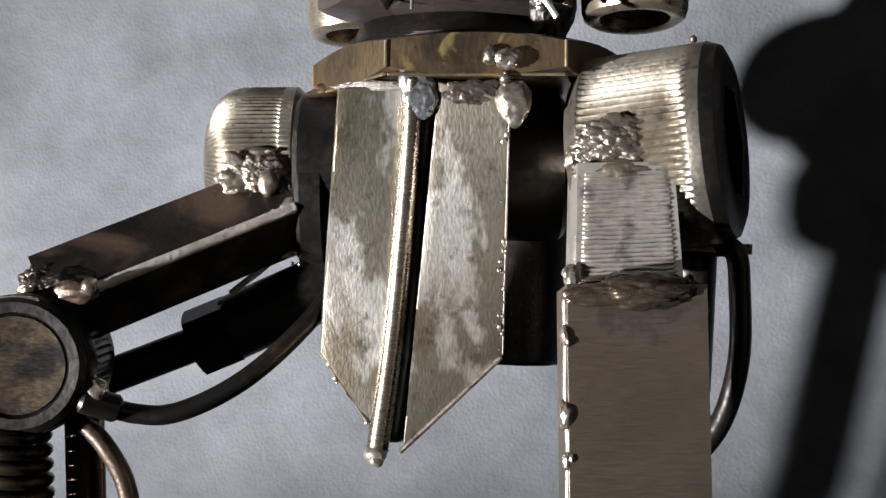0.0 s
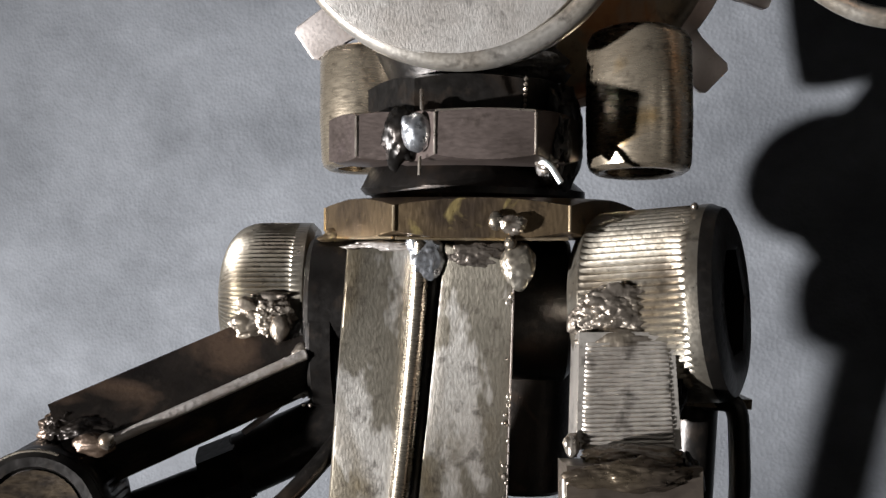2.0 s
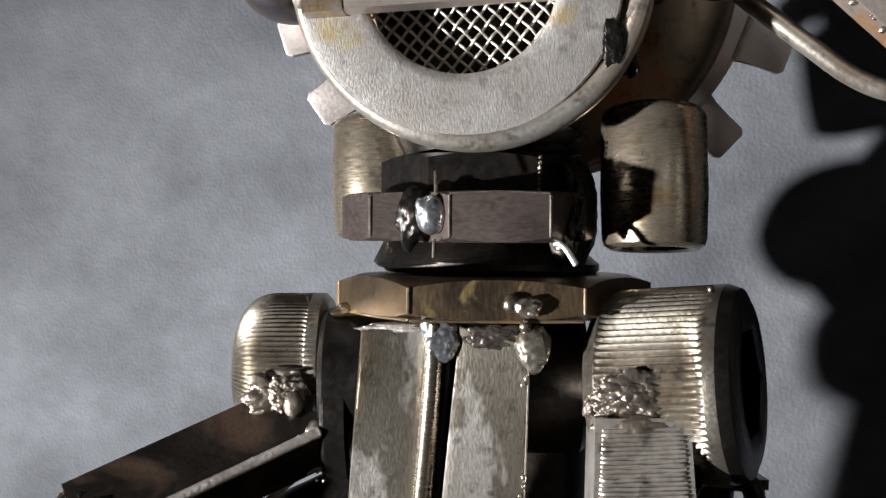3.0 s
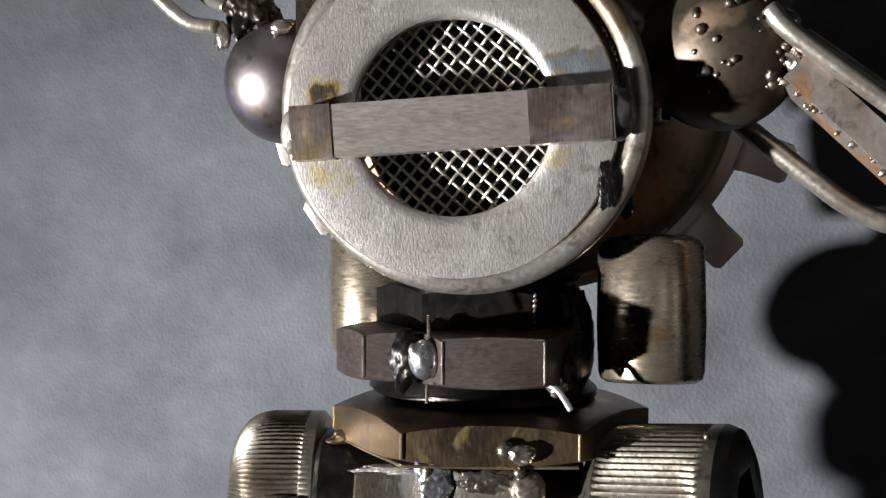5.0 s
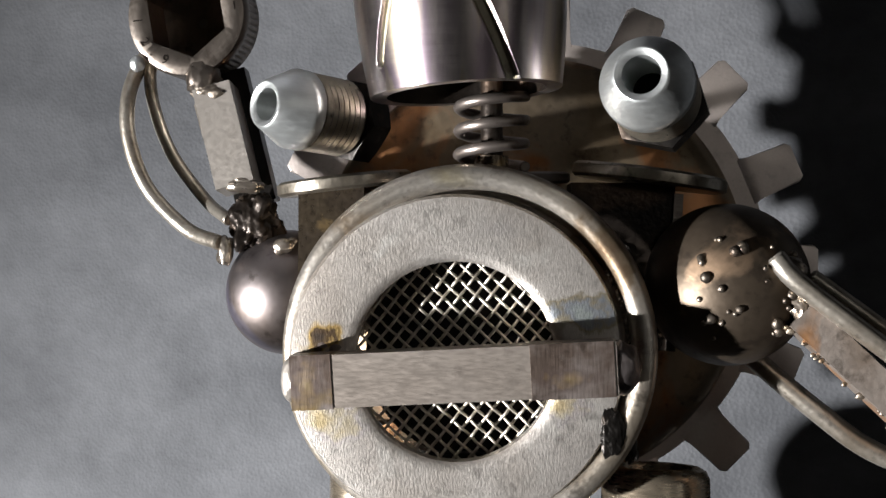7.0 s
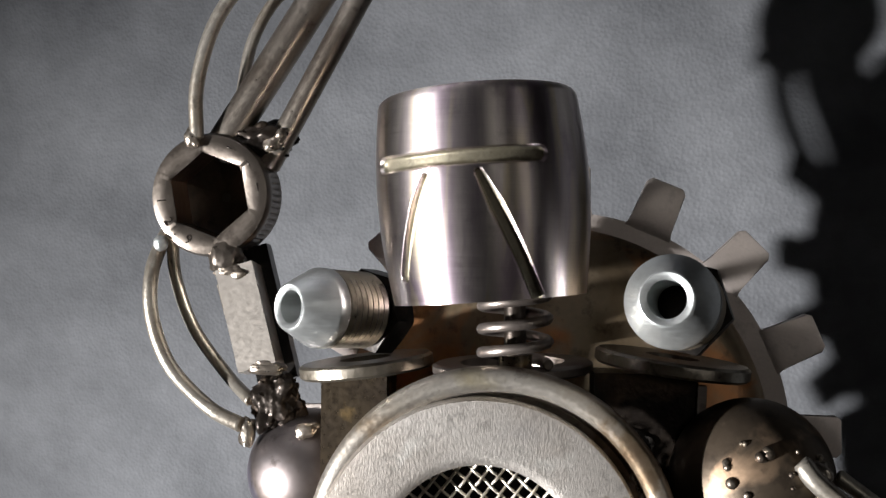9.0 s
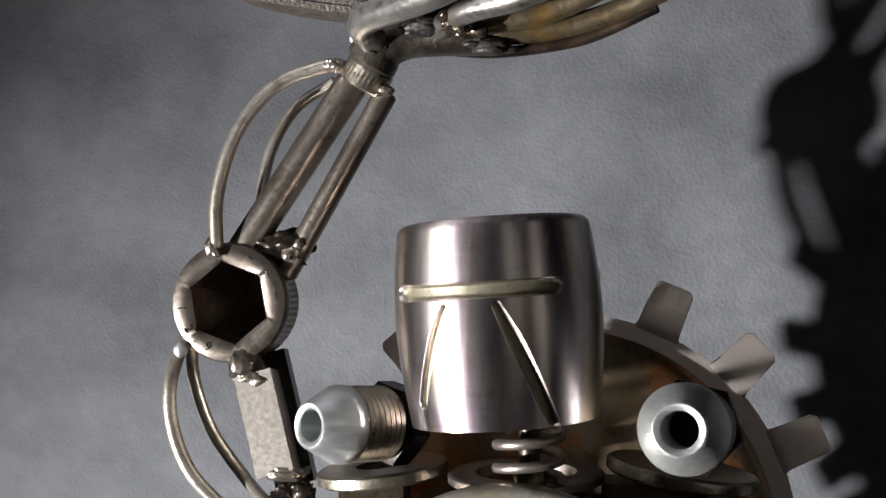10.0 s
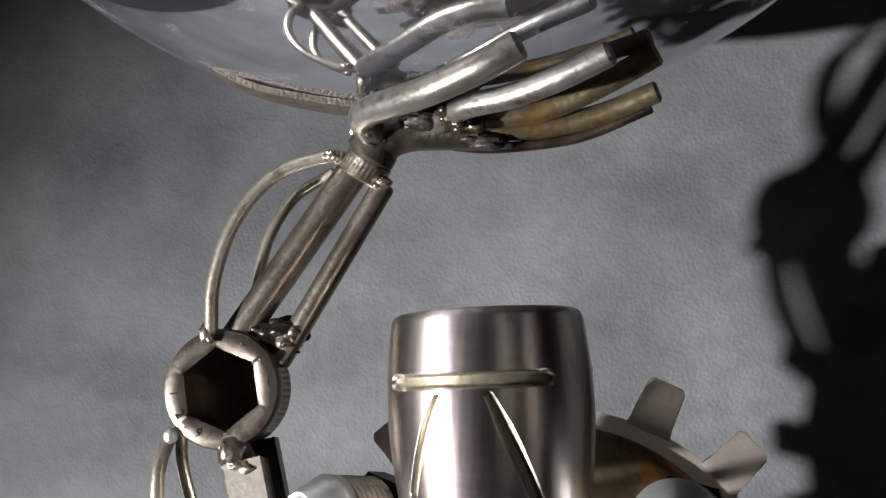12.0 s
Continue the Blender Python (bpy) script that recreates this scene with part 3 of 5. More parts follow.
def abdomen():
    """The pointed shield: two bent plates with a round rib between them."""
    def panel(top_in, top_out, low_out, low_in):
        bm = bmesh.new()
        p = [Vector(q) for q in (top_in, top_out, low_out, low_in)]
        nrm = (p[1] - p[0]).cross(p[3] - p[0]).normalized()
        if nrm.y > 0:
            nrm = -nrm
        cuts = 10
        front = []
        for i in range(cuts + 1):
            t = i / cuts
            a, b = p[0].lerp(p[3], t), p[1].lerp(p[2], t)
            front.append([bm.verts.new(a.lerp(b, k / 6) + nrm * (0.25 * noise.noise(a.lerp(b, k / 6) * 0.2))) for k in range(7)])
        for a, b in zip(front, front[1:]):
            for k in range(6):
                bm.faces.new((a[k], a[k + 1], b[k + 1], b[k]))
        ext = bmesh.ops.extrude_face_region(bm, geom=list(bm.faces))
        for v in ext["geom"]:
            if isinstance(v, bmesh.types.BMVert):
                v.co -= nrm * 2.2
        rim = [e for e in bm.edges if len(e.link_faces) == 2 and e.calc_face_angle(0) > 0.9]
        bmesh.ops.bevel(bm, geom=rim, offset=0.35, segments=2, profile=0.6, affect="EDGES")
        return bm
    shield = part("abdomen_shield", panel((-5.4, 186.4, 27.5), (-17.3, 184.2, 26.5), (-21.6, 194.6, -18.9), (-9.6, 196.8, -36.8)), PLATE, robot, "stained steel plate ground to a point")
    part("shield_plate", panel((-0.6, 183.6, 27.5), (11.2, 182.6, 24.5), (10.6, 193.5, -19.4), (-7.0, 194.5, -36.4)), PLATE, shield)
    part("rib", sweep([(-4.7, 184.3, 28), (-6.0, 186.9, 10), (-8.6, 191.9, -16), (-11.6, 196.2, -36.5)], 1.6, 20, per=10, taper=1.25), RIB, shield, "round steel rib down the middle")
    # added black bar that stands for the shade in the gap beside the rib
    part("gap_shade", sweep([(-2.9, 191.0, 28), (-4.1, 193.4, 10), (-6.5, 198.4, -16), (-9.7, 202.4, -34)], 4.0, 18, per=6), BLACK, shield, "black bar added behind the rib to shade the gap")
    part("tip", blob((-11.9, 195.2, -37.0), (2.5, 2.3, 1.9), 3, lumps=3, rough=0.08), ROD, shield, "rounded foot of the rib")
    part("weld", blob((-3.6, 184.4, 25.4), (3.6, 2.0, 4.6), 4, lumps=4, rough=0.22, spatter=8, sub=4), BLUEWELD, shield, "shiny bluish weld at the rib's top")
    part("weld", blob((-11.0, 185.9, 27.2), (7.4, 1.0, 1.0), 12, lumps=16, rough=0.4, spatter=12), SEAM, shield)
    drip = blob((12.0, 182.6, 24.2), (3.6, 2.4, 4.2), 7, lumps=3, rough=0.24, spatter=3, sub=4)
    part("weld", drip, NICKEL, shield, "drip-shaped weld bead")
    part("weld", blob((10.6, 181.8, 27.8), (1.3, 1.2, 1.5), 17, lumps=2, rough=0.1), RIB, shield)
    part("weld", blob((11.0, 181.0, 31.0), (2.6, 1.4, 2.0), 9, lumps=10, rough=0.3, spatter=9), WELD, shield)
    part("weld", blob((8.2, 181.3, 31.6), (1.7, 1.2, 2.0), 18, lumps=3, rough=0.15), RIB, shield)
    part("weld", blob((5.0, 183.6, 25.6), (5.2, 0.8, 2.4), 14, lumps=18, rough=0.5, spatter=24, sub=4), DARKWELD, shield)
    part("edge_weld", sweep([(10.4, 193.1, -19.6), (2.0, 193.7, -27.6), (-7.4, 194.2, -36.4)], 0.45, 8), WELD, shield, "bright ground lower edge")
    part("edge_weld", sweep([(11.3, 182.4, 23.8), (11.0, 187.4, 4.0), (10.7, 193.1, -19.0)], 0.18, 8), BAR, shield)
    part("edge_weld", sweep([(-21.7, 196.0, -19.0), (-15.6, 196.2, -28.0), (-10.6, 196.0, -35.6)], 0.35, 8), WELD, shield)

    for i in range(30):
        # spatter along the plates' ground edges
        t = rng_edge.random()
        if i < 19:
            p = Vector((11.1, 182.3, 24)).lerp(Vector((10.6, 193.0, -19)), t)
        else:
            p = Vector((-21.4, 195.9, -19)).lerp(Vector((-10.4, 196.0, -35.8)), t)
        q = 0.28 + 0.42 * rng_edge.random() ** 2
        part("spatter", blob(p + Vector((rng_edge.uniform(-1.0, 0.3), -0.1, 0)), (q, q * 0.8, q * 1.3), 700 + i, lumps=1, sub=1), WELD, shield)


def pelvis():
    body = part("pelvis", lathe([(0, -27), (13, -27), (14, -26), (14, 22), (13, 23), (0, 23)], (0, 210, 15), (1, 0, 0), 64), BLACK, robot, "black steel axle between the hip bolts")
    part("disc", lathe([(0, 0), (17.3, 0), (18.0, 0.8), (18.0, 4.6), (17.2, 5.4), (0, 5.4)], (-26.5, 214, 11), (1, 0, 0), 72), BLACK, body)
    part("thread", lathe([(9.4 + 0.5 * (i % 2), i * 0.55) for i in range(13)], (-21.0, 209, 14), (1, 0, 0), 48), BLACK, body)
    part("thread", lathe([(10.2 + 0.6 * (i % 2), i * 0.7) for i in range(14)], (13.0, 211, 14), (1, 0, 0), 48), BLACK, body)
    part("drum", lathe([(0, -23.5), (10.6, -23.5), (11.5, -22.6), (11.5, 18), (0, 18)], (15.0, 226, 0), (0.05, 0, 1), 64), OXIDE, body, "brown steel drum behind the hip")
    nut = part("collar_nut", hex_nut(30.2, 7.4, (5.7, 208.2, 28.3), (0, 0, 1), 0), GOLD, robot, "thin gold-tinted hexagon nut at the waist")
    part("weld", blob((-21.5, 204.5, 29.0), (3.2, 2.0, 1.5), 13, lumps=8, spatter=5), GOLD, nut)
    for x, y in ((-9.3, 182.0), (20.7, 182.0), (-24.3, 208.2)):
        part("edge", sweep([(x, y, 29.8), (x, y - 0.05, 34.2)], 0.32, 8), STRAW, nut, "worn gold-coloured corner")
    part("edge", sweep([(-9.0, 182.3, 28.6), (5.6, 182.2, 28.5), (20.4, 182.3, 28.6)], 0.30, 8), STRAW, nut)
    part("edge", sweep([(-24.0, 207.6, 28.7), (-16.8, 195.2, 28.5), (-9.6, 182.6, 28.7)], 0.30, 8), STRAW, nut)
    part("upper_plate", lathe([(0, 0), (20.5, 0), (21.5, 1), (21.5, 2.2), (17.5, 5.5), (0, 5.5)], (5, 214, 35.8), (0.02, 0, 1), 64), BLACK, nut)


def hips():
    # end and socket turned from the work light are painted black as shade
    r = part("hip_bolt", cap_head(17.3, 26.0, (26.2, 196.6, 15.8), (0.913, -0.400, 0.08), 2.8, 21.0, 3.0, 84, socket=10.4, depth=10, shaded_end=True), [NICKEL, BLACK], robot, "large knurled socket-head bolt at the hip")
    part("weld", blob((29.8, 178.6, 15.6), (9.6, 3.6, 5.6), 21, lumps=13, rough=0.46, spatter=8, sub=5), WELDRUN, r, "thick uneven weld run")
    part("weld", blob((28.4, 177.4, 17.6), (6.2, 2.6, 3.0), 23, lumps=10, rough=0.40, spatter=3, sub=4), WELDRUN, r)
    part("weld", blob((35.6, 178.2, 18.2), (4.4, 2.4, 3.4), 26, lumps=5, rough=0.36, spatter=5, sub=4), SOOT, r)
    part("weld", blob((40.2, 178.8, 12.6), (3.8, 3.4, 4.8), 22, lumps=8, rough=0.45, spatter=4, sub=4), KNEE, r)
    part("weld", blob((38.4, 180.4, 3.4), (2.2, 3.4, 5.6), 28, lumps=7, rough=0.40, spatter=3, sub=4), KNEE, r)
    part("weld", blob((21.6, 180.6, 14.6), (1.6, 1.8, 2.6), 29, lumps=6, rough=0.3, spatter=4), WELDRUN, r)
    part("weld", blob((29.8, 177.0, 12.0), (8.8, 2.6, 2.6), 27, lumps=3, rough=0.34, spatter=6, sub=4), WELDRUN, r)
    part("bead", blob((41.6, 181.4, 34.2), (0.8, 0.8, 0.8), 1, lumps=1, sub=2), WELDRUN, r)
    prof = [(0, 0), (14.4, 0), (15.6, 1.2), (15.6, 3.4)]
    ridged = range(len(prof), len(prof) + 16)
    prof += [(15.6, 3.8 + 1.1 * k) for k in range(6)]
    prof += [(15.6 * math.cos(a) ** 0.62, 10.0 + 9.2 * math.sin(a) ** 0.8) for a in [math.pi / 2 * (k + 1) / 13 for k in range(12)]] + [(0, 19.3)]
    left = part("hip_bolt", lathe(prof, (-26.8, 217.5, 15.8), (-1, 0, 0.0), 96 * 4, ripple=lambda k, i: (1.0, 0.984, 0.955, 0.984)[i % 4] if k in ridged else 1), NICKEL, robot, "knurled bolt head with a rounded end")
    part("weld", blob((-34.6, 201.6, 13.2), (6.6, 2.8, 5.0), 31, lumps=12, rough=0.46, spatter=8, sub=5), WELDRUN, left, "large run of weld over the thigh")
    part("weld", blob((-31.6, 199.4, 11.4), (2.2, 1.6, 3.0), 33, lumps=2, rough=0.16, sub=3), WELDRUN, left)
    part("weld", blob((-34.2, 201.8, 17.0), (4.2, 1.4, 1.5), 35, lumps=9, rough=0.3, spatter=8), WELDRUN, left)
    part("weld", blob((-28.4, 201.4, 11.0), (1.8, 1.8, 2.2), 34, lumps=7, rough=0.4, spatter=9), SOOT, left)
    part("weld", blob((-27.2, 198.0, 7.4), (1.9, 1.5, 2.0), 32, lumps=2, rough=0.1), WELDRUN, left)
    for i in range(9):
        part("bead", blob((-42.4 + 1.1 * (i % 5) + 0.4 * noise.noise((i, 5, 1)), 204.6 - 0.25 * (i % 5), 15.4 + 1.3 * (i // 5) + 0.6 * noise.noise((i, 1, 9))), (0.6, 0.6, 0.6), 330 + i, lumps=1, sub=1), WELDRUN, left)


def right_leg():
    leg = part("right_thigh", beam((29.4, 182.0, 13.0), (29.7, 180.8, -6), 15.4, 13.4, (0, 1, 0), 1.4, 17, 15), RIDGE, robot, "ridged bright steel bar of the thigh")
    for i in range(24):
        z = 11.6 - i * 0.72
        w = 7.5 + 0.03 * i
        y = 175.15 - 0.085 * i
        path = [(29.5 - w, y + 1.5, z)]
        for k in range(9):
            u = (k - 4) / 4
            path.append((29.5 + u * (w - 1.1), y + 0.16 * noise.noise((i * 0.9, k * 0.8, 3)), z + 0.25 * u + 0.2 * noise.noise((i, k * 0.5, 9))))
        path.append((29.5 + w, y + 1.5, z + 0.2))
        part("ridge", sweep(path, 0.34, 6, per=2), RIDGE, leg)
    part("weld", blob((29.6, 168.6, -6.0), (9.6, 6.6, 2.3), 41, lumps=6, rough=0.34, spatter=5, sub=4), BRONZE, leg)
    part("weld", blob((29.2, 160.6, -6.9), (9.8, 2.9, 2.9), 43, lumps=6, rough=0.34, spatter=4, sub=4), BRONZE, leg, "smoked weld over the bar's top edge")
    part("weld", blob((38.4, 166.0, -9.0), (2.0, 4.2, 4.2), 44, lumps=8, rough=0.3, spatter=5), KNEE, leg)
    part("weld", blob((20.4, 173.0, -4.8), (1.5, 1.6, 2.4), 42, lumps=5, spatter=2), WELD, leg)
    shin = part("right_shin", beam((28.6, 168.0, -6.5), (27.9, 150.0, -150), 20.5, 15, (0, 1, 0), 3.2, 19.6, 16.6), SHIN, robot, "heavy dull square steel bar")
    part("edge_weld", sweep([(18.3 + 0.5 * noise.noise((k * 0.9, 1, 0)), 162.6 - k * 0.92, -8 - k * 7.0) for k in range(21)], 0.6, 10, per=4), ARMBAR, shin, "pale uneven weld down the edge")
    for i in range(46):
        # fine rolled ridges across the bar's face
        z = -10.6 - 0.86 * i
        y = 160.66 - 0.1255 * (-6.5 - z)
        half = 7.0 + 0.4 * noise.noise((i * 0.7, 4, 1))
        part("ridge", sweep([(28.4 - half - 0.8, y + 1.3, z), (28.4 - half, y + 0.12, z), (28.4, y + 0.04, z + 0.15 * noise.noise((i, 0, 2))), (28.4 + half, y + 0.12, z + 0.1), (28.4 + half + 0.8, y + 1.3, z + 0.1)], 0.30, 6, per=2), SHIN, shin)
    for i, (z, r) in enumerate(((-13, 1.0), (-24.5, 1.3), (-31, 0.9))):
        part("weld", blob((18.0, 161.8 + z * 0.12, z), (r, r * 1.4, r * 1.8), 50 + i, lumps=4), WELD, shin)
    part("bead", blob((38.5, 159, -24.8), (0.7, 0.7, 0.9), 2, lumps=1, sub=2), WELD, shin)
    brace = part("hip_bracket", beam((40, 193, 0.2), (53.5, 194, -0.6), 8, 1.8, (0, 0, 1), 0.5), BRONZE, robot, "flat bracket under the hip bolt")
    part("tube", lathe([(0, 0), (4.2, 0), (4.2, 26), (0, 26)], (44.2, 198, -26), (0.05, 0, 1), 32), BLACK, brace)
    part("cable", sweep([(46, 192, 0), (50.6, 190, -0.8), (51.6, 190, -8), (51.4, 190, -20), (48.4, 191, -31), (42, 193, -40)], 1.9, 16), BLACK, brace, "dark bent wire cable")


def left_leg():
    thigh = part("left_thigh", beam((-27.5, 205.6, 7.9), (-68.5, 190.7, -9.9), 14.2, 10.8, (0, -0.72, 0.69), 0.8), OXIDE, robot, "scorched square steel bar of the raised thigh")
    part("edge_weld", sweep([(-26.4, 196.6, 7.0), (-38, 192.3, 1.9), (-50, 187.9, -3.3), (-61, 183.9, -8.1)], 1.0, 10), SEAM, thigh, "bright weld along the edge")
    for i in range(44):
        t = i / 43
        part("bead", blob((-27.0 - 33.4 * t, 196.3 - 12.2 * t, 6.9 - 14.9 * t + 0.35 * noise.noise((i, 0, 4))), (1.0, 0.8, 1.05 + 0.3 * noise.noise((i * 0.4, 8, 2))), 300 + i, lumps=1, sub=1, rough=0.4), SEAM, thigh)
    part("weld", blob((-64.0, 190.0, -6.4), (7.0, 5.0, 3.4), 61, lumps=5, rough=0.3, spatter=5, sub=4), OXIDE, thigh)
    part("weld", blob((-68.6, 195.0, -6.2), (6.4, 8.0, 4.6), 66, lumps=6, rough=0.4, spatter=8, sub=4), OXIDE, thigh, "scorched weld between thigh and knee")
    part("weld", blob((-61.4, 183.8, -7.6), (4.4, 1.6, 2.4), 65, lumps=5, rough=0.34, spatter=6), OXIDE, thigh)
    part("bead", blob((-58.6, 182.2, -6.6), (1.7, 1.2, 1.7), 62, lumps=2, sub=2), WELD, thigh)
    knee = part("knee_bolt", cap_head(12.0, 15, (-70.6, 197.0, -19.7), (0.02, -1, -0.02), 2, 11.5, 1.0, 54), BLACK, robot, "knurled bolt head at the knee")
    part("rim", lathe([(8.2, 0), (8.9, 1.0), (10.6, 1.2), (11.7, 0.3), (11.7, -1), (8.2, -1)], (-70.6, 182.1, -19.7), (0.02, -1, -0.02), 64, close=True), BLACK, knee)
    # brighter arc modelled on the rim where it would glint
    part("rim_glint", sweep([(-70.6 + 11.5 * math.cos(radians(a)), 181.5, -19.7 + 11.5 * math.sin(radians(a))) for a in range(70, 200, 8)], 0.32, 8, per=2), RIB, knee, "thin bright arc standing in for the rim's glint")
    part("face", lathe([(0, 0.2), (4, 0.1), (8.2, 0.5)], (-70.6, 181.9, -19.7), (0.02, -1, -0.02), 48), KNEE, knee, "mottled brown cupped face")
    part("weld", blob((-58.4, 184.0, -24.2), (2.8, 1.8, 2.6), 63, lumps=6, rough=0.2, spatter=4), WELD, knee)
    turns, pts = 46, []
    for i in range(turns * 14 + 1):
        a = 2 * math.pi * i / 14
        pts.append((-73.2 + 5.5 * math.cos(a), 186 + 5.5 * math.sin(a) + 14.0 * i / (turns * 14), -29.6 - 118.0 * i / (turns * 14)))
    part("coil_spring", sweep(pts, 1.22, 10, per=1), KNEE, robot, "steel coil spring of the calf")
    shin = part("left_shin", sweep([(-63.2, 192, -26.5), (-66.0, 208, -150)], 2.9, 24), OXIDE, robot, "straight steel shin rod")
    part("rod", sweep([(-59.8, 190.5, -29.5), (-62.0, 206, -150)], 1.1, 12), BAR, shin)
    part("cable", sweep([(-62.5, 188, -29.5), (-57.5, 187, -34), (-53.6, 187, -42), (-52.8, 188, -56), (-55, 191, -100), (-56, 193, -149)], 1.7, 14), OXIDE, shin)
    ram = part("thigh_piston", sweep([(-63, 203, -24.6), (-44, 205, -17.4)], 3.3, 28), BLACK, robot, "black hydraulic ram under the thigh")
    part("collar", hex_nut(6.4, 8.2, (-46.4, 205, -18.2), (0.88, 0.02, 0.36), 20), BLACK, ram)
    part("cylinder", sweep([(-39.6, 206, -15.4), (-20, 208, -6.6)], 6.2, 32), BLACK, ram)
    part("hose", sweep([(-58.5, 186, -26.6), (-53, 188, -28.6), (-46.5, 189, -28.8), (-38, 191, -25.4), (-30, 194, -19.6), (-21.5, 199, -10.5), (-17, 202, -3)], 1.75, 16), BLACK, ram, "thin black hose")
    part("fitting", sweep([(-60.5, 184, -25.6), (-55.5, 186.6, -27.6)], 2.4, 20), BLACK, ram)
    part("edge_weld", sweep([(-39.0, 202.8, -8.6), (-34.0, 202.6, -4.8), (-29.6, 203.0, -1.7), (-22.0, 203.6, -0.6)], 0.62, 10), SEAM, ram, "pale smear of weld along the ram")
    for x, z, r in ((-30.6, -0.9, 1.0), (-27.6, -1.6, 0.5), (-26.4, -1.7, 0.5), (-27.6, -3.2, 0.45), (-26.3, -3.3, 0.5)):
        part("bead", blob((x, 202.4, z), (r, r, r), 640 + int(x * 3 + z), lumps=1, sub=2, rough=0.1), WELD, ram)


def waist():
    core = part("waist_core", lathe([(0, 37), (19.5, 37), (20.5, 38.0), (18.2, 42.5), (15.0, 44), (14.0, 58), (16.0, 62), (20.0, 70), (0, 70)], (2.5, 214, 0), (0, 0, 1), 64), BLACK, robot, "black oiled steel core of the waist")
    part("flank", blob((21, 203, 47), (4.6, 8, 12), 71, lumps=14, rough=0.3, spatter=10), SOOT, core)
    part("flank", blob((18.2, 195.5, 43.5), (3.0, 3.6, 6.5), 76, lumps=14, rough=0.35, spatter=16), SOOT, core, "sooty lumps of weld")
    part("flank", blob((10, 206, 62), (14, 6, 5), 72, lumps=10, rough=0.25), SOOT, core)
    part("waist_nut", hex_nut(19.4, 13.4, (3.4, 207.6, 44.6), (0.0, 0, 1), 0, n=72), BLACK, core, "large black hexagon nut")
    for i in range(14):
        part("bead", blob((12.9 + 0.25 * noise.noise((i, 2, 2)) + 0.05 * i, 190.4, 44.6 + i * 0.95), (0.5, 0.5, 0.55), 770 + i, lumps=1, sub=1), WELD, core)
    n1 = part("hex_nut", hex_nut(17.2, 8.8, (6.2, 195.2, 41.9), (0.0, 0, 1), 0, n=72), NUT, robot, "brown hexagon nut welded to the waist")
    n2 = part("hex_nut", hex_nut(12.2, 8.6, (-10.2, 198.0, 42.1), (0, 0, 1), 0, n=72), NUT, robot, "brown hexagon nut welded to the waist")
    part("weld", blob((-5.4, 182.8, 46.6), (3.2, 2.6, 4.0), 73, lumps=4, rough=0.12, spatter=3), BLUEWELD, n1, "smooth bluish weld bead between the nuts")
    part("weld", blob((-8.4, 186.2, 46.4), (3.6, 2.3, 5.0), 74, lumps=6, rough=0.4, spatter=8), BLACK, n2)
    part("weld", blob((19.4, 190.6, 46.2), (2.4, 5.0, 5.2), 77, lumps=8, rough=0.4, spatter=14), SOOT, n1, "sooty weld over the nut's flank")
    for x in (-2.3, 14.7):
        part("edge", sweep([(x, 180.35, 42.8), (x, 180.3, 49.9)], 0.24, 8), WELD, n1, "worn bright corner")
    part("edge", sweep([(-2.2, 180.4, 50.2), (6.0, 180.5, 50.5), (14.6, 180.4, 50.2)], 0.2, 8), WELD, n1)
    part("edge", sweep([(-16.3, 187.5, 42.9), (-16.3, 187.45, 49.9)], 0.26, 8), WELD, n2, "worn bright corner")
    part("whisker", sweep([(-4.6, 182.4, 50.5), (-4.7, 183.0, 54.0)], 0.35, 8), WELD, n1)
    part("whisker", sweep([(-4.9, 181.8, 42.5), (-5.0, 182.2, 39.4)], 0.3, 8), WELD, n1)
    part("weld", blob((17.0, 186.0, 41.6), (2.0, 1.4, 1.6), 75, lumps=8, rough=0.3, spatter=10), WELD, n1)
    part("whisker", sweep([(15.6, 185, 42.4), (17.4, 183.6, 41.0), (19.2, 183.0, 38.2)], 0.55, 8), ZINC, n1)


def bushing(at, lean, r, h, label):
    prof = [(r * 0.66, 0.4), (r * 0.74, 0), (r - 1.6, 0), (r - 0.5, 0.7), (r - 0.1, 2.0), (r + 0.2, h * 0.4), (r, h - 2), (r - 0.6, h - 0.7), (r - 1.8, h), (r * 0.7, h), (r * 0.66, h - 0.5)]
    return part("bushing", lathe(prof, at, lean, 72, close=True), BUSH, robot, label)


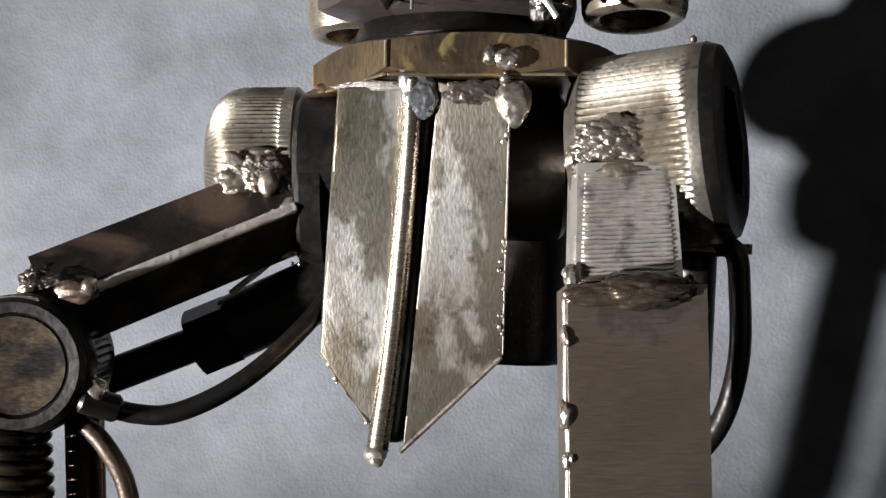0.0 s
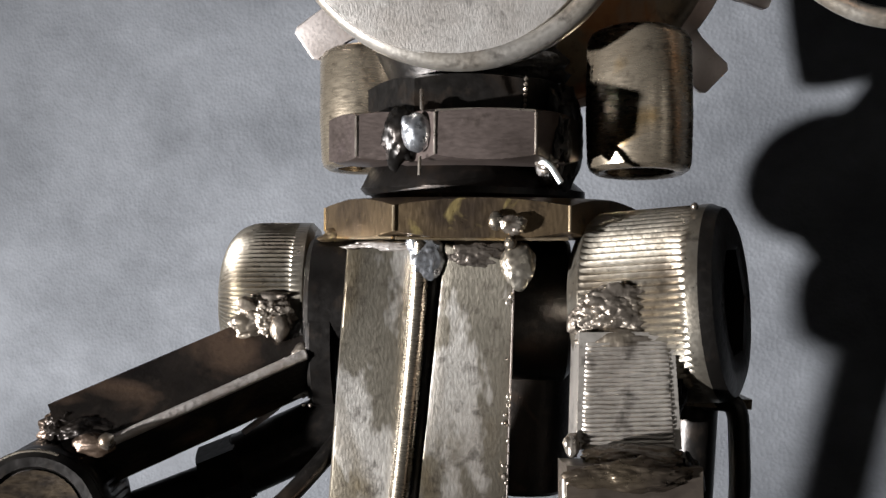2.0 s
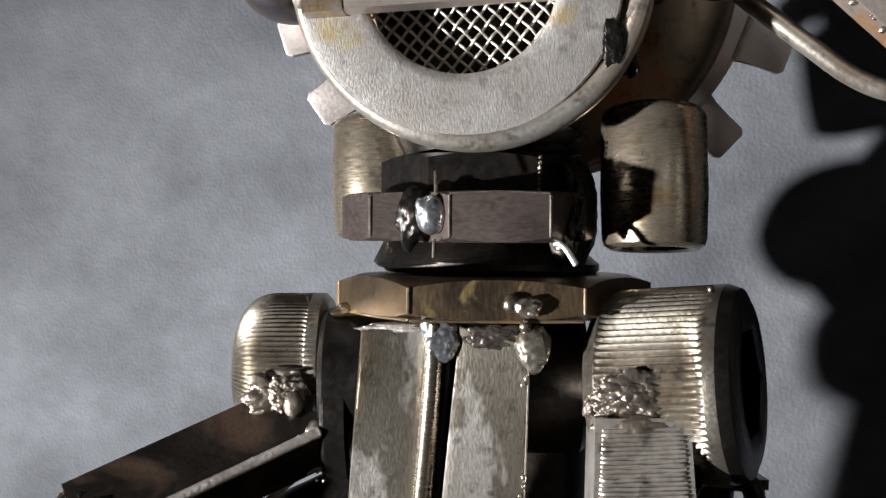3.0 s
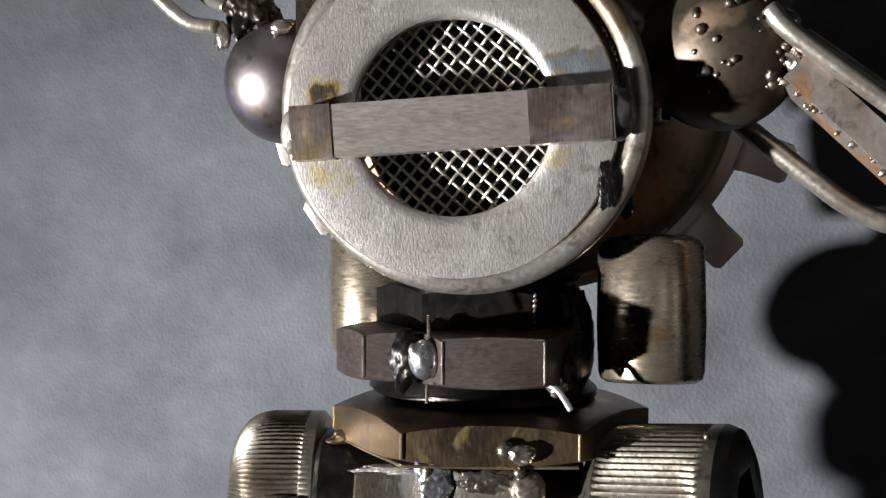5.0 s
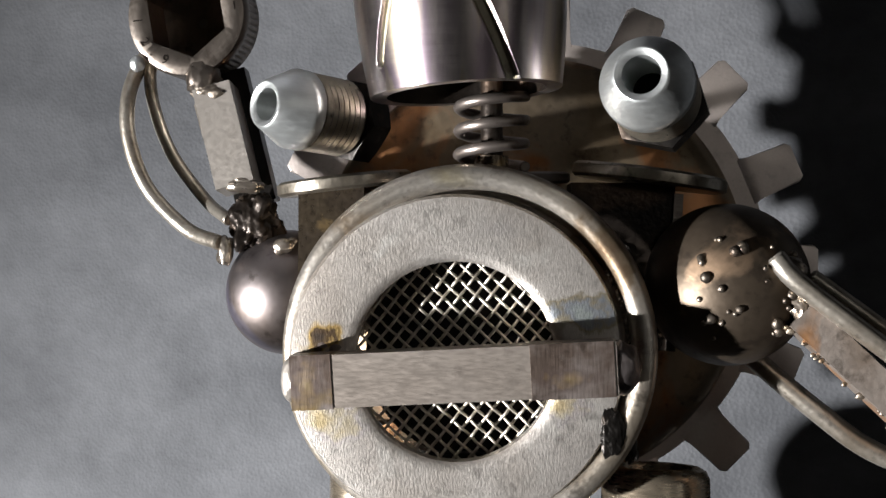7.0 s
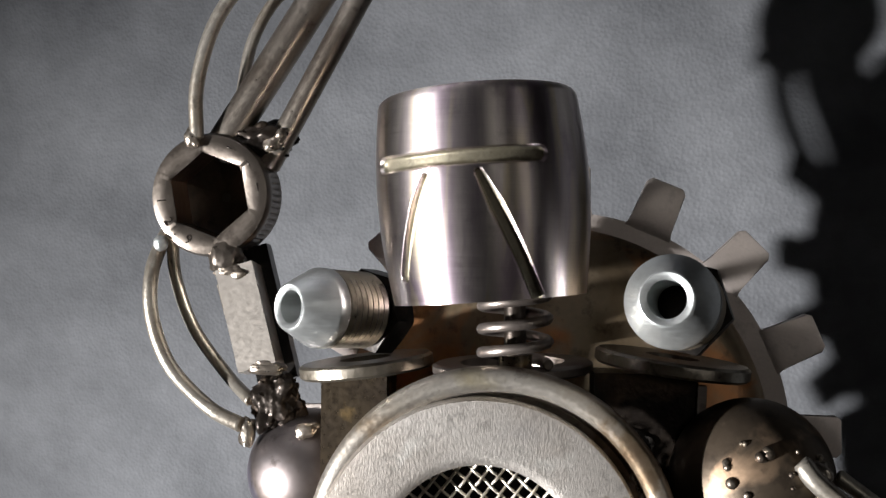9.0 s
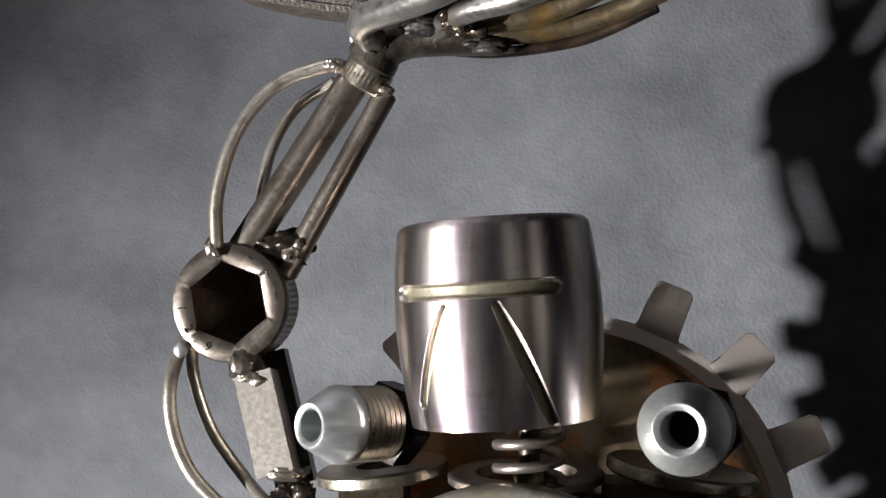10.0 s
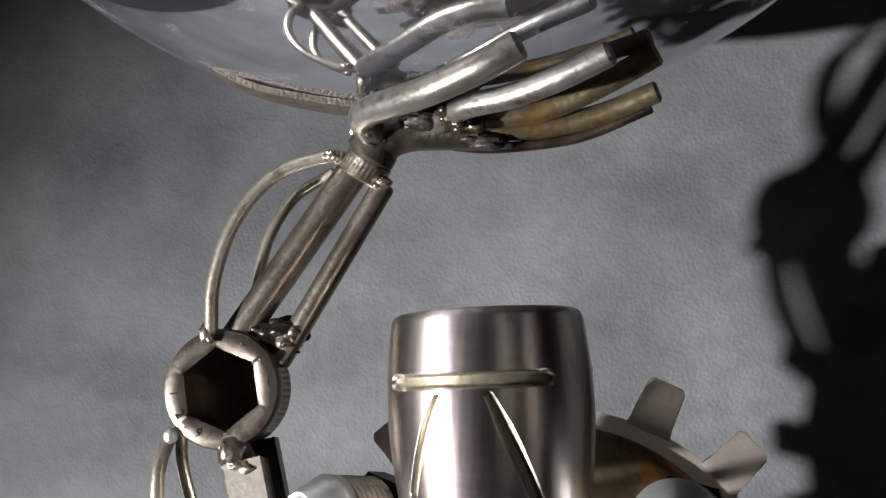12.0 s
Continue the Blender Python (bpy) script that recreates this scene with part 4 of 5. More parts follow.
def torso():
    drum = part("torso", lathe([(0, 0), (17, 0), (18.5, 1.5), (18.5, 26), (0, 26)], (1.5, 222, 87.5), (0, -1, 0), 80), BLACK, robot, "dark steel barrel of the chest")
    cup = part("back_washer", lathe([(22, -1), (28.6, 0.4), (31.0, 2.6), (31.5, 5.6), (31.3, 6.7), (30.5, 7.5), (29.0, 7.8), (27.9, 7.4), (27.0, 6.0), (26.4, 3.4), (22, 2.8)], (1.6, 191.0, 88.9), (0, -1, 0), 96, close=True), RING, robot, "dished washer with bronze tints")
    ring = part("chest_washer", lathe([(16.7, 0), (27.2, 0), (27.9, 0.6), (27.9, 2.2), (27.4, 2.95), (25.5, 3.1), (22.0, 3.15), (18.6, 3.1), (17.3, 3.0), (16.7, 2.5)], (-0.6, 186.0, 87.4), (0.02, -1, -0.01), 128, close=True), BRUSHED, robot, "brushed steel ring of the chest grille")
    bar = part("cross_bar", beam((-26.4, 180.0, 84.3), (25.4, 178.0, 87.6), 5.4, 8.6, (0, 0, 1), 0.45), BARFLAT, ring, "flat brushed bar across the grille")
    part("bar_end", beam((-26.9, 180.0, 84.25), (-20.2, 179.74, 84.7), 5.7, 8.9, (0, 0, 1), 0.35), HEAT, bar, "heat-tinted end of the bar")
    part("bar_end", beam((11.8, 178.5, 86.75), (25.0, 178.0, 87.6), 5.7, 8.9, (0, 0, 1), 0.35), HEAT, bar, "heat-tinted end of the bar")
    part("weld", blob((-27.4, 179.8, 84.6), (1.9, 2.4, 4.4), 81, lumps=4, rough=0.15, spatter=3), FLAT, ring)
    part("weld", blob((25.9, 178.0, 87.4), (4.0, 3.0, 5.2), 82, lumps=3, rough=0.2, spatter=4, sub=4), BALL, ring)
    part("weld", blob((-22.6, 182.8, 90.0), (3.2, 0.5, 1.8), 83, lumps=14, rough=0.3, spatter=3), HEAT, ring)
    # black lump in place of a notch's dark hollow; the ring itself is uncut
    part("weld", blob((25.6, 183.3, 76.2), (2.2, 0.55, 4.2), 85, lumps=4, rough=0.4, spatter=4, sub=4), BLACK, ring, "black lump standing in for the dark notch in the ring's edge")
    # woven wire behind the ring
    bm = bmesh.new()
    pitch, rad, c = 2.05, 17.2, Vector((-0.6, 188.6, 87.4))
    for fam, ang in ((0, radians(52)), (1, radians(-42))):
        d = Vector((math.cos(ang), 0, math.sin(ang)))
        s = Vector((-math.sin(ang), 0, math.cos(ang)))
        for k in range(-8, 9):
            off = k * pitch
            half = math.sqrt(max(0, rad * rad - off * off))
            if half < 2:
                continue
            pts = []
            steps = int(half * 2 / (pitch / 2))
            for i in range(steps + 1):
                t = -half + 2 * half * i / steps
                wob = 0.46 * math.cos(math.pi * (t / pitch + k + fam))
                pts.append(c + d * t + s * (off + 0.12 * noise.noise((k, t * 0.2, fam * 7))) + Vector((0, wob, 0)))
            sweep(pts, 0.265, 6, bm, per=2, cap=False)
    part("grille", bm, WIREMESH, ring, "woven wire mesh inside the chest ring", sharp=80)
    # flat black disc that darkens the hollow behind the mesh
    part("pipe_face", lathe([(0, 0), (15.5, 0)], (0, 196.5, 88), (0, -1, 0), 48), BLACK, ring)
    part("weld", blob((28.6, 186.4, 73.5), (1.5, 2.0, 3.6), 84, lumps=10, rough=0.34, spatter=6), BLACK, cup)
    for i in range(26):
        a = radians(-25 + 55 * i / 25)
        part("weld", blob((28.6 * math.cos(a) - 0.2, 185.6, 87.8 + 28.8 * math.sin(a)), (0.55, 0.7, 0.8), 90 + i, lumps=2, sub=1), WELD, cup)
    # shoulder blocks and their flanges
    for nm, a, b, w, h in (("R", (28.6, 205.0, 88), (28.6, 205.0, 118), 18.5, 11), ("L", (-24.0, 209, 90), (-24.0, 209, 117), 12, 18)):
        block = part("shoulder_block", beam(a, b, w, h, (0, 1, 0), 1.0), OXIDE if nm == "R" else BRONZE, robot, "dark brown steel block behind the chest ring")
        if nm == "R":
            part("weld", blob((26.0, 199.2, 104), (4.4, 1.4, 5.0), 121, lumps=10, rough=0.3, spatter=6), SOOT, block)
            part("edge_plate", beam((37.2, 199.6, 88), (38.4, 200.0, 116), 1.6, 3, (0, 1, 0), 0.4), BAR, block)
            part("rivet", blob((33.8, 199.0, 95.5), (2.2, 0.8, 4.0), 122, lumps=5), RUST, block)
    fr = part("shoulder_washer", lathe([(5, 0), (13.6, 0), (14.2, 0.5), (14.2, 2.2), (13.6, 2.7), (5, 2.7)], (34.0, 206.5, 117.9), (0.13, -0.02, 1), 72, close=True), NICKEL, robot, "thick steel washer under the shoulder fitting")
    fl = part("shoulder_washer", lathe([(5, 0), (12.2, 0), (12.8, 0.5), (12.8, 2.2), (12.2, 2.7), (5, 2.7)], (-22.8, 210, 116.6), (-0.12, -0.02, 1), 72, close=True), NICKEL, robot, "thick steel washer under the shoulder fitting")
    part("neck_washer", lathe([(9.5, 0), (14.0, 0), (14.6, 0.4), (14.6, 1.6), (14, 2.0), (9.5, 2.0)], (4.8, 203, 117.6), (-0.03, -0.03, 1), 72, close=True), BAR, robot, "flat washer below the neck spring")


def fitting(tip, back, r, label):
    """A flared pipe fitting: cone with a bore, groove, thread, hexagon."""
    tip, back = Vector(tip), Vector(back)
    d = (back - tip).normalized()
    prof = [(r * 0.40, 12), (r * 0.40, 0.5), (r * 0.46, 0.1), (r * 0.54, 0.0), (r * 0.60, 0.25), (r * 0.97, r * 0.80), (r * 1.0, r * 0.85), (r * 1.0, r * 1.10), (r * 0.97, r * 1.15), (r * 0.86, r * 1.18), (r * 0.86, r * 1.24)]
    body = part("shoulder_fitting", lathe(prof + [(r * 0.7, r * 1.3), (r * 0.7, r * 3.2)], tip, d, 72), ZINC, robot, label)
    z0 = r * 1.24
    part("thread", lathe([(r * 0.7, z0)] + [(r * (0.93 + 0.055 * (i % 2)), z0 + i * 0.62) for i in range(15)] + [(r * 0.7, z0 + 9.2)], tip, d, 56), NICKEL, body, "worn screw thread", sharp=20)
    part("hexagon", hex_nut(r * 1.14, r * 0.7, tip + d * (z0 + 9.1), d, 12, n=72), BLACK, body)
    return body


def head():
    tilt = radians(-4.3)
    c = Vector((-0.3, 181.2, 148.2))
    m = Matrix.Translation(c) @ Matrix.Rotation(tilt, 4, "Y")
    R = 17.2
    slots = (((-18.6, 5.5), (9.6, 5.2), 1.35), ((-8.7, 2.9), (-15.6, -12.2), 1.0), ((-0.2, 2.9), (9.0, -17.5), 1.25))

    def inside(u, z):
        best = 0.0
        for (ax, az), (bx, bz), w in slots:
            dx, dz = bx - ax, bz - az
            t = max(0, min(1, ((u - ax) * dx + (z - az) * dz) / (dx * dx + dz * dz)))
            dist = math.hypot(u - ax - dx * t, z - az - dz * t)
            grow = w * (0.55 + 0.45 * min(1, t * 4)) if bz < az - 5 else w
            best = max(best, 1 - dist / grow)
        return best

    def radius(z):
        h = (z + 16.6) / 33.4
        r = 15.5 + 1.9 * math.sin(math.pi * (0.03 + 0.87 * h))
        edge = 16.8 - z
        if edge < 1.6:
            r -= 1.6 - math.sqrt(max(0, 1.6 ** 2 - (1.6 - edge) ** 2))
        return r

    bm = bmesh.new()
    n, rows = 640, []
    zs = [-16.6 + 33.0 * i / 260 for i in range(260)] + [16.4, 16.65, 16.8]
    for z in zs:
        row = []
        for i in range(n):
            a = 2 * math.pi * i / n - math.pi
            g = inside(a * R, z)
            r = radius(z) - (0.95 * math.sin(math.pi / 2 * min(1, g * 1.7)) if g > 0 else 0)
            row.append(bm.verts.new(m @ Vector((r * math.sin(a), -r * math.cos(a), z))))
        rows.append(row)
    for k, (a, b) in enumerate(zip(rows, rows[1:])):
        for i in range(n):
            f = bm.faces.new((a[i], a[(i + 1) % n], b[(i + 1) % n], b[i]))
            ang = 2 * math.pi * (i + 0.5) / n - math.pi
            f.material_index = 1 if inside(ang * R, (zs[k] + zs[k + 1]) / 2) > 0.2 else 0
    inner = [bm.verts.new(m @ Vector((13.0 * math.sin(2 * math.pi * i / n - math.pi), -13.0 * math.cos(2 * math.pi * i / n - math.pi), -16.6))) for i in range(n)]
    deep = [bm.verts.new(m @ Vector((12.8 * math.sin(2 * math.pi * i / n - math.pi), -12.8 * math.cos(2 * math.pi * i / n - math.pi), 8))) for i in range(n)]
    # the cup's hollow takes the dark steel in place of its shade
    for k, (a, b) in enumerate(((inner, rows[0]), (deep, inner))):
        for i in range(n):
            bm.faces.new((a[i], a[(i + 1) % n], b[(i + 1) % n], b[i])).material_index = 2 * k
    bm.faces.new(deep).material_index = 2
    bm.faces.new(rows[-1])
    h = part("head", bm, [CHROME, GROOVE, OXIDE], robot, "polished steel cup head with ground eye and cheek slots", sharp=30)
    pts = []
    for i in range(3 * 16 + 5):
        a = 2 * math.pi * i / 16
        pts.append((5.1 + 5.7 * math.cos(a), 190 + 5.7 * math.sin(a), 120.2 + 12.0 * i / 48))
    neck = part("neck_spring", sweep(pts, 0.95, 10, per=1), BAR, robot, "short coil spring that carries the head")
    part("pin", sweep([(5.2, 190, 117), (5.0, 190, 140)], 1.9, 24), OXIDE, neck)
    part("pin_collar", lathe([(0, 0), (2.9, 0), (2.9, 3), (0, 3)], (5.1, 190, 119), (0, 0, 1), 24), BRONZE, neck)


def gear():
    """The tabbed clutch plate behind the shoulders, with its domed centre."""
    c = Vector((15.2, 231.5, 101.6))
    angles = [67.6, 45.6, 23.3, 1, -21, -43.7, -64, -84.5, -105, -125.4, -145.8, -163, 178, 155, 132, 110, 88.5]
    root, tip = 46.7, 57.1
    ring = part("clutch_plate", lathe([(40, 0), (root, 0), (root, 1.6), (40, 1.6)], c + Vector((0, 0.8, 0)), (0, -1, 0), 128, close=True), TAB, robot, "round pressed-steel clutch plate with square tabs")
    for a in angles:
        d = Vector((math.cos(radians(a)), 0, math.sin(radians(a))))
        s = Vector((-d.z, 0, d.x))
        w = 4.2
        out = []
        for u, v in ((-w * 1.25, root - 1.0), (-w, root + 1.4), (-w * 1.02, tip - 1.1), (-w * 0.8, tip), (w * 0.8, tip), (w * 1.02, tip - 1.1), (w, root + 1.4), (w * 1.25, root - 1.0)):
            out.append(c + s * u + d * v)
        bm = bmesh.new()
        f = [bm.verts.new(p + Vector((0, -0.85, 0))) for p in out]
        b = [bm.verts.new(p + Vector((0, 0.85, 0))) for p in out]
        bm.faces.new(f)
        bm.faces.new(b[::-1])
        for i in range(len(f)):
            bm.faces.new((f[i], b[i], b[(i + 1) % len(f)], f[(i + 1) % len(f)]))
        bmesh.ops.bevel(bm, geom=list(bm.edges), offset=0.3, segments=2, profile=0.6, affect="EDGES")
        part("tab", bm, TAB, ring)
    dome = [(44.6 * math.sin(math.pi / 2 * i / 14), 9.5 * math.cos(math.pi / 2 * i / 14)) for i in range(15)]
    part("dome", lathe(dome + [(43.4, -0.6), (0, -0.6)], c + Vector((-2, -1.0, -1)), (0, -1, 0), 96), RUST, ring, "domed disc with orange heat tints")


def left_arm():
    ball = part("shoulder_ball", lathe([(12.1 * math.sin(math.pi * i / 40), -12.1 * math.cos(math.pi * i / 40)) for i in range(41)], (-34.2, 213.5, 97.0), (0, 0, 1), 64), BALL, robot, "dark blued bearing ball of the shoulder")
    part("weld", blob((-40.2, 210.0, 110.4), (5.6, 3.8, 6.8), 131, lumps=14, rough=0.34, spatter=50, sub=4), OXIDE, ball, "rough smoked weld above the shoulder ball")
    part("weld", blob((-45.2, 207.5, 104.8), (1.8, 1.6, 3.0), 132, lumps=7, spatter=6), WELD, ball)
    part("weld", blob((-33.5, 204.2, 106.2), (2.4, 1.2, 1.6), 133, lumps=5, spatter=8), WELD, ball)
    plate = part("upper_arm", beam((-48.7, 213.1, 136.2), (-43.2, 210.0, 117.0), 7.4, 7.2, (0, 1, 0), 0.5), FLAT, robot, "flat pale steel bar of the upper arm")
    part("strip", beam((-47.8, 218.5, 140), (-40.8, 216.0, 114), 8.0, 4.0, (0, 1, 0), 0.5), BLACK, plate)
    part("weld", blob((-42.0, 207.5, 117.4), (4.4, 1.8, 1.6), 134, lumps=10, spatter=12), WELD, plate)
    part("weld", blob((-49.2, 210.8, 135.6), (3.8, 2.2, 2.2), 135, lumps=5, rough=0.3, spatter=10), WELDRUN, plate)
    part("edge_weld", sweep([(-51.6, 210, 133), (-49.4, 209, 126), (-46.8, 208, 118.4)], 0.5, 8), WELD, plate)
    part("cable", sweep([(-46.4, 207.0, 106.6), (-54.1, 212.5, 109.1), (-61.8, 212.5, 116.9), (-65.7, 213.0, 126.3), (-66.3, 214.0, 134.5), (-65.5, 217.5, 140.8), (-64.2, 219.5, 144.3)], 1.45, 16), ROD, plate, "bent bright steel wire")
    part("cable", sweep([(-45.2, 209.5, 111.0), (-51.5, 217.0, 114.8), (-58.5, 218.0, 123.7), (-62.2, 218.0, 132.9), (-63.2, 218.0, 140.1), (-62.8, 221.5, 143.7)], 1.25, 16), ROD, plate, "bent bright steel wire")
    part("bead", blob((-63.6, 211.2, 141.0), (1.7, 1.6, 1.9), 136, lumps=3), ZINC, plate)
    elbow = part("elbow_bolt", cap_head(12.0, 10.0, (-53.0, 220.0, 150.4), (-0.10, -0.995, 0.0), 1.4, 7.6, 1.4, 60, socket=8.4, depth=8.5, spin=40), [ELBOW, SOCKET], robot, "socket-head bolt of the elbow with stamped marks")
    for text, a in (("1", 187), ("2", 213), (".", 229), ("9", 246)):
        cu = bpy.data.curves.new("stamp", "FONT")
        cu.body, cu.size, cu.extrude, cu.align_x, cu.align_y = text, 0.0026, 0.00003, "CENTER", "CENTER"
        cu.materials.append(OXIDE)
        mark = new("stamp", cu)
        mark.parent = elbow
        at = Vector((-54.0 + 9.6 * math.cos(radians(a)), 209.95 - 0.965 * math.cos(radians(a)), 150.4 + 9.6 * math.sin(radians(a)))) - BASE
        mark.matrix_local = Matrix.Translation(at * 0.001) @ Matrix.Rotation(radians(90), 4, "X") @ Matrix.Rotation(radians(a + 90), 4, "Z")
    for a, w in ((65, 1.2), (37, 1.2), (8, 1.5)):
        d, u = Vector((math.cos(radians(a)), 0, math.sin(radians(a)))), Vector((-math.sin(radians(a)), 0, math.cos(radians(a))))
        at = Vector((-54.0, 209.98 - 0.965 * d.x, 150.4)) + d * 9.9
        part("stamp", sweep([at - u * w / 2, at + u * w / 2], 0.09, 6), OXIDE, elbow)
    part("weld", blob((-50.8, 211.6, 138.4), (4.0, 3.2, 4.8), 143, lumps=3, rough=0.22, spatter=10, sub=4), ELBOW, elbow, "silver weld below the elbow")
    part("weld", blob((-45.4, 214.0, 160.8), (8.4, 4.0, 4.6), 137, lumps=20, rough=0.28, spatter=50, sub=4), BLACK, elbow)
    part("weld", blob((-57.2, 209.8, 161.2), (1.8, 1.6, 2.2), 138, lumps=5, spatter=4), WELD, elbow)
    part("weld", blob((-41.6, 212.0, 161.0), (2.6, 2.2, 2.4), 139, lumps=7, spatter=6), WELD, elbow)
    part("glint", blob((-46.8, 217.5, 145.6), (1.3, 1.2, 1.2), 140, lumps=4, spatter=4), GOLD, elbow)
    fore = part("forearm", sweep([(-53.0, 214.4, 159.5), (-29.8, 210.5, 194)], 3.35, 28), ARMBAR, robot, "round steel bar of the forearm")
    part("side_rod", sweep([(-43.2, 214, 156.4), (-23.0, 209, 191.5)], 2.4, 24), ARMBAR, fore)
    part("cable", sweep([(-56.4, 210, 161.5), (-56.2, 209.5, 172), (-52.4, 209, 184), (-45.0, 208.5, 193.0), (-35.0, 207.5, 196.8), (-31.0, 207, 196.6)], 1.4, 16), ROD, fore, "bent bright steel wire")
    part("cable", sweep([(-49.2, 216, 170), (-47.4, 217, 181), (-42.4, 217, 190), (-34.0, 215, 195.2)], 1.2, 14), ROD, fore, "bent bright steel wire")
    part("collar", cap_head(4.9, 4.4, (-27.8, 208.6, 193.2), (0.52, -0.25, 0.82), 0.7, 3.8, 0.4, 30), NICKEL, fore, "small knurled collar")
    part("weld", blob((-33.0, 206.4, 196.8), (2.2, 1.6, 1.6), 141, lumps=7, spatter=8), WELD, fore)
    part("weld", blob((-22.6, 205.4, 191.6), (2.0, 1.6, 1.4), 142, lumps=6, spatter=6), WELD, fore)


def hand():
    palm = part("palm", sweep([(-25.6, 206.8, 197.4), (-23.4, 206.0, 200.4), (-18.6, 205.4, 202.2), (-11.0, 204.4, 202.2), (-4.0, 204.0, 201.8)], 5.2, 28, taper=0.72), DARKWELD, robot, "sooty welded wrist and palm")
    part("wrist", blob((-24.4, 204.4, 200.6), (4.2, 4.2, 4.8), 154, lumps=4, rough=0.2, spatter=30, sub=4), DARKWELD, palm, "lumpy sooty wrist")
    part("weld", blob((-25.8, 198.6, 202.0), (2.8, 4.4, 3.6), 156, lumps=4, rough=0.3, spatter=10, sub=4), WELD, palm, "silvery weld at the finger's root")
    part("weld", blob((-8.4, 196.0, 202.6), (3.6, 3.0, 2.4), 157, lumps=5, rough=0.3, spatter=8, sub=4), BRONZE, palm)
    part("weld", blob((-27.2, 202.0, 203.6), (2.2, 2.2, 4.2), 151, lumps=10, rough=0.25, spatter=8), WELD, palm)
    part("weld", blob((-14.5, 199.8, 202.6), (5.0, 2.4, 2.2), 152, lumps=12, rough=0.3, spatter=10), SOOT, palm)
    part("weld", blob((-7.4, 199.6, 202.4), (4.2, 3.0, 2.6), 153, lumps=5, rough=0.3, spatter=5, sub=4), BRONZE, palm, "bronze-tinted lump of weld")
    part("weld", blob((-3.0, 203.0, 199.6), (5.0, 3.0, 2.0), 155, lumps=8, rough=0.3), SOOT, palm)
    for pts, r, m, lab in (
            ([(-24.6, 203.0, 200.5), (-25.4, 194.0, 202.4), (-12.2, 178.6, 203.0), (-3.6, 172.6, 205.4), (2.6, 170.6, 208.6)], 2.75, FINGER, "cut steel rod finger, grey with bronze tints"),
            ([(-12.0, 201.0, 202.6), (-6.4, 192.0, 203.6), (2.0, 185.2, 204.0), (9.8, 180.2, 205.8), (18.2, 176.2, 209.2)], 2.3, FINGER, "cut steel rod finger, grey with bronze tints"),
            ([(-8.0, 204, 202.6), (-3.0, 201, 203.6), (8.0, 200, 205.2), (18.5, 197, 209.4), (28.6, 193.5, 214.6)], 2.3, STRAW, "bronze-coloured cut steel rod finger"),
            ([(-8.0, 206, 201.0), (-2.0, 204, 202.0), (8.0, 204, 202.8), (18.8, 202, 205.0), (29.4, 198.5, 208.8)], 2.15, STRAW, "bronze-coloured cut steel rod finger"),
            ([(-9.0, 207, 199.6), (-2.0, 205, 198.8), (8.0, 205, 199.8), (17.0, 204, 201.6), (28.6, 200.5, 206.2)], 1.1, OXIDE, "blackened cut steel rod finger")):
        part("finger", sweep(pts, r, 22, per=10), m, robot, lab)
    arc = smooth_path([(-64.5, 204, 219.4), (-56.5, 204, 213.6), (-48.5, 204, 210.2), (-39.0, 204, 208.2), (-28.0, 204, 206.9), (-14.0, 204, 206.4), (2.0, 203, 207.2), (18.0, 202, 212.6), (33.5, 201, 223.0)], 6)
    bm = bmesh.new()
    rows = []
    for i, q in enumerate(arc):
        w = 4.2 * math.sin(math.pi * (0.06 + 0.88 * i / (len(arc) - 1))) ** 0.6
        rows.append([bm.verts.new(q + Vector((0, v * w + 5, u * 0.7 + 0.06 * w * abs(v)))) for u, v in ((-1, -1), (-1, 0), (-1, 1), (1, 1), (1, 0), (1, -1))])
    for a, b in zip(rows, rows[1:]):
        for k in range(6):
            bm.faces.new((a[k], a[(k + 1) % 6], b[(k + 1) % 6], b[k]))
    bm.faces.new(rows[0][::-1])
    bm.faces.new(rows[-1])
    part("palm_strip", bm, DISH, robot, "curved rough steel strip under the bowl")


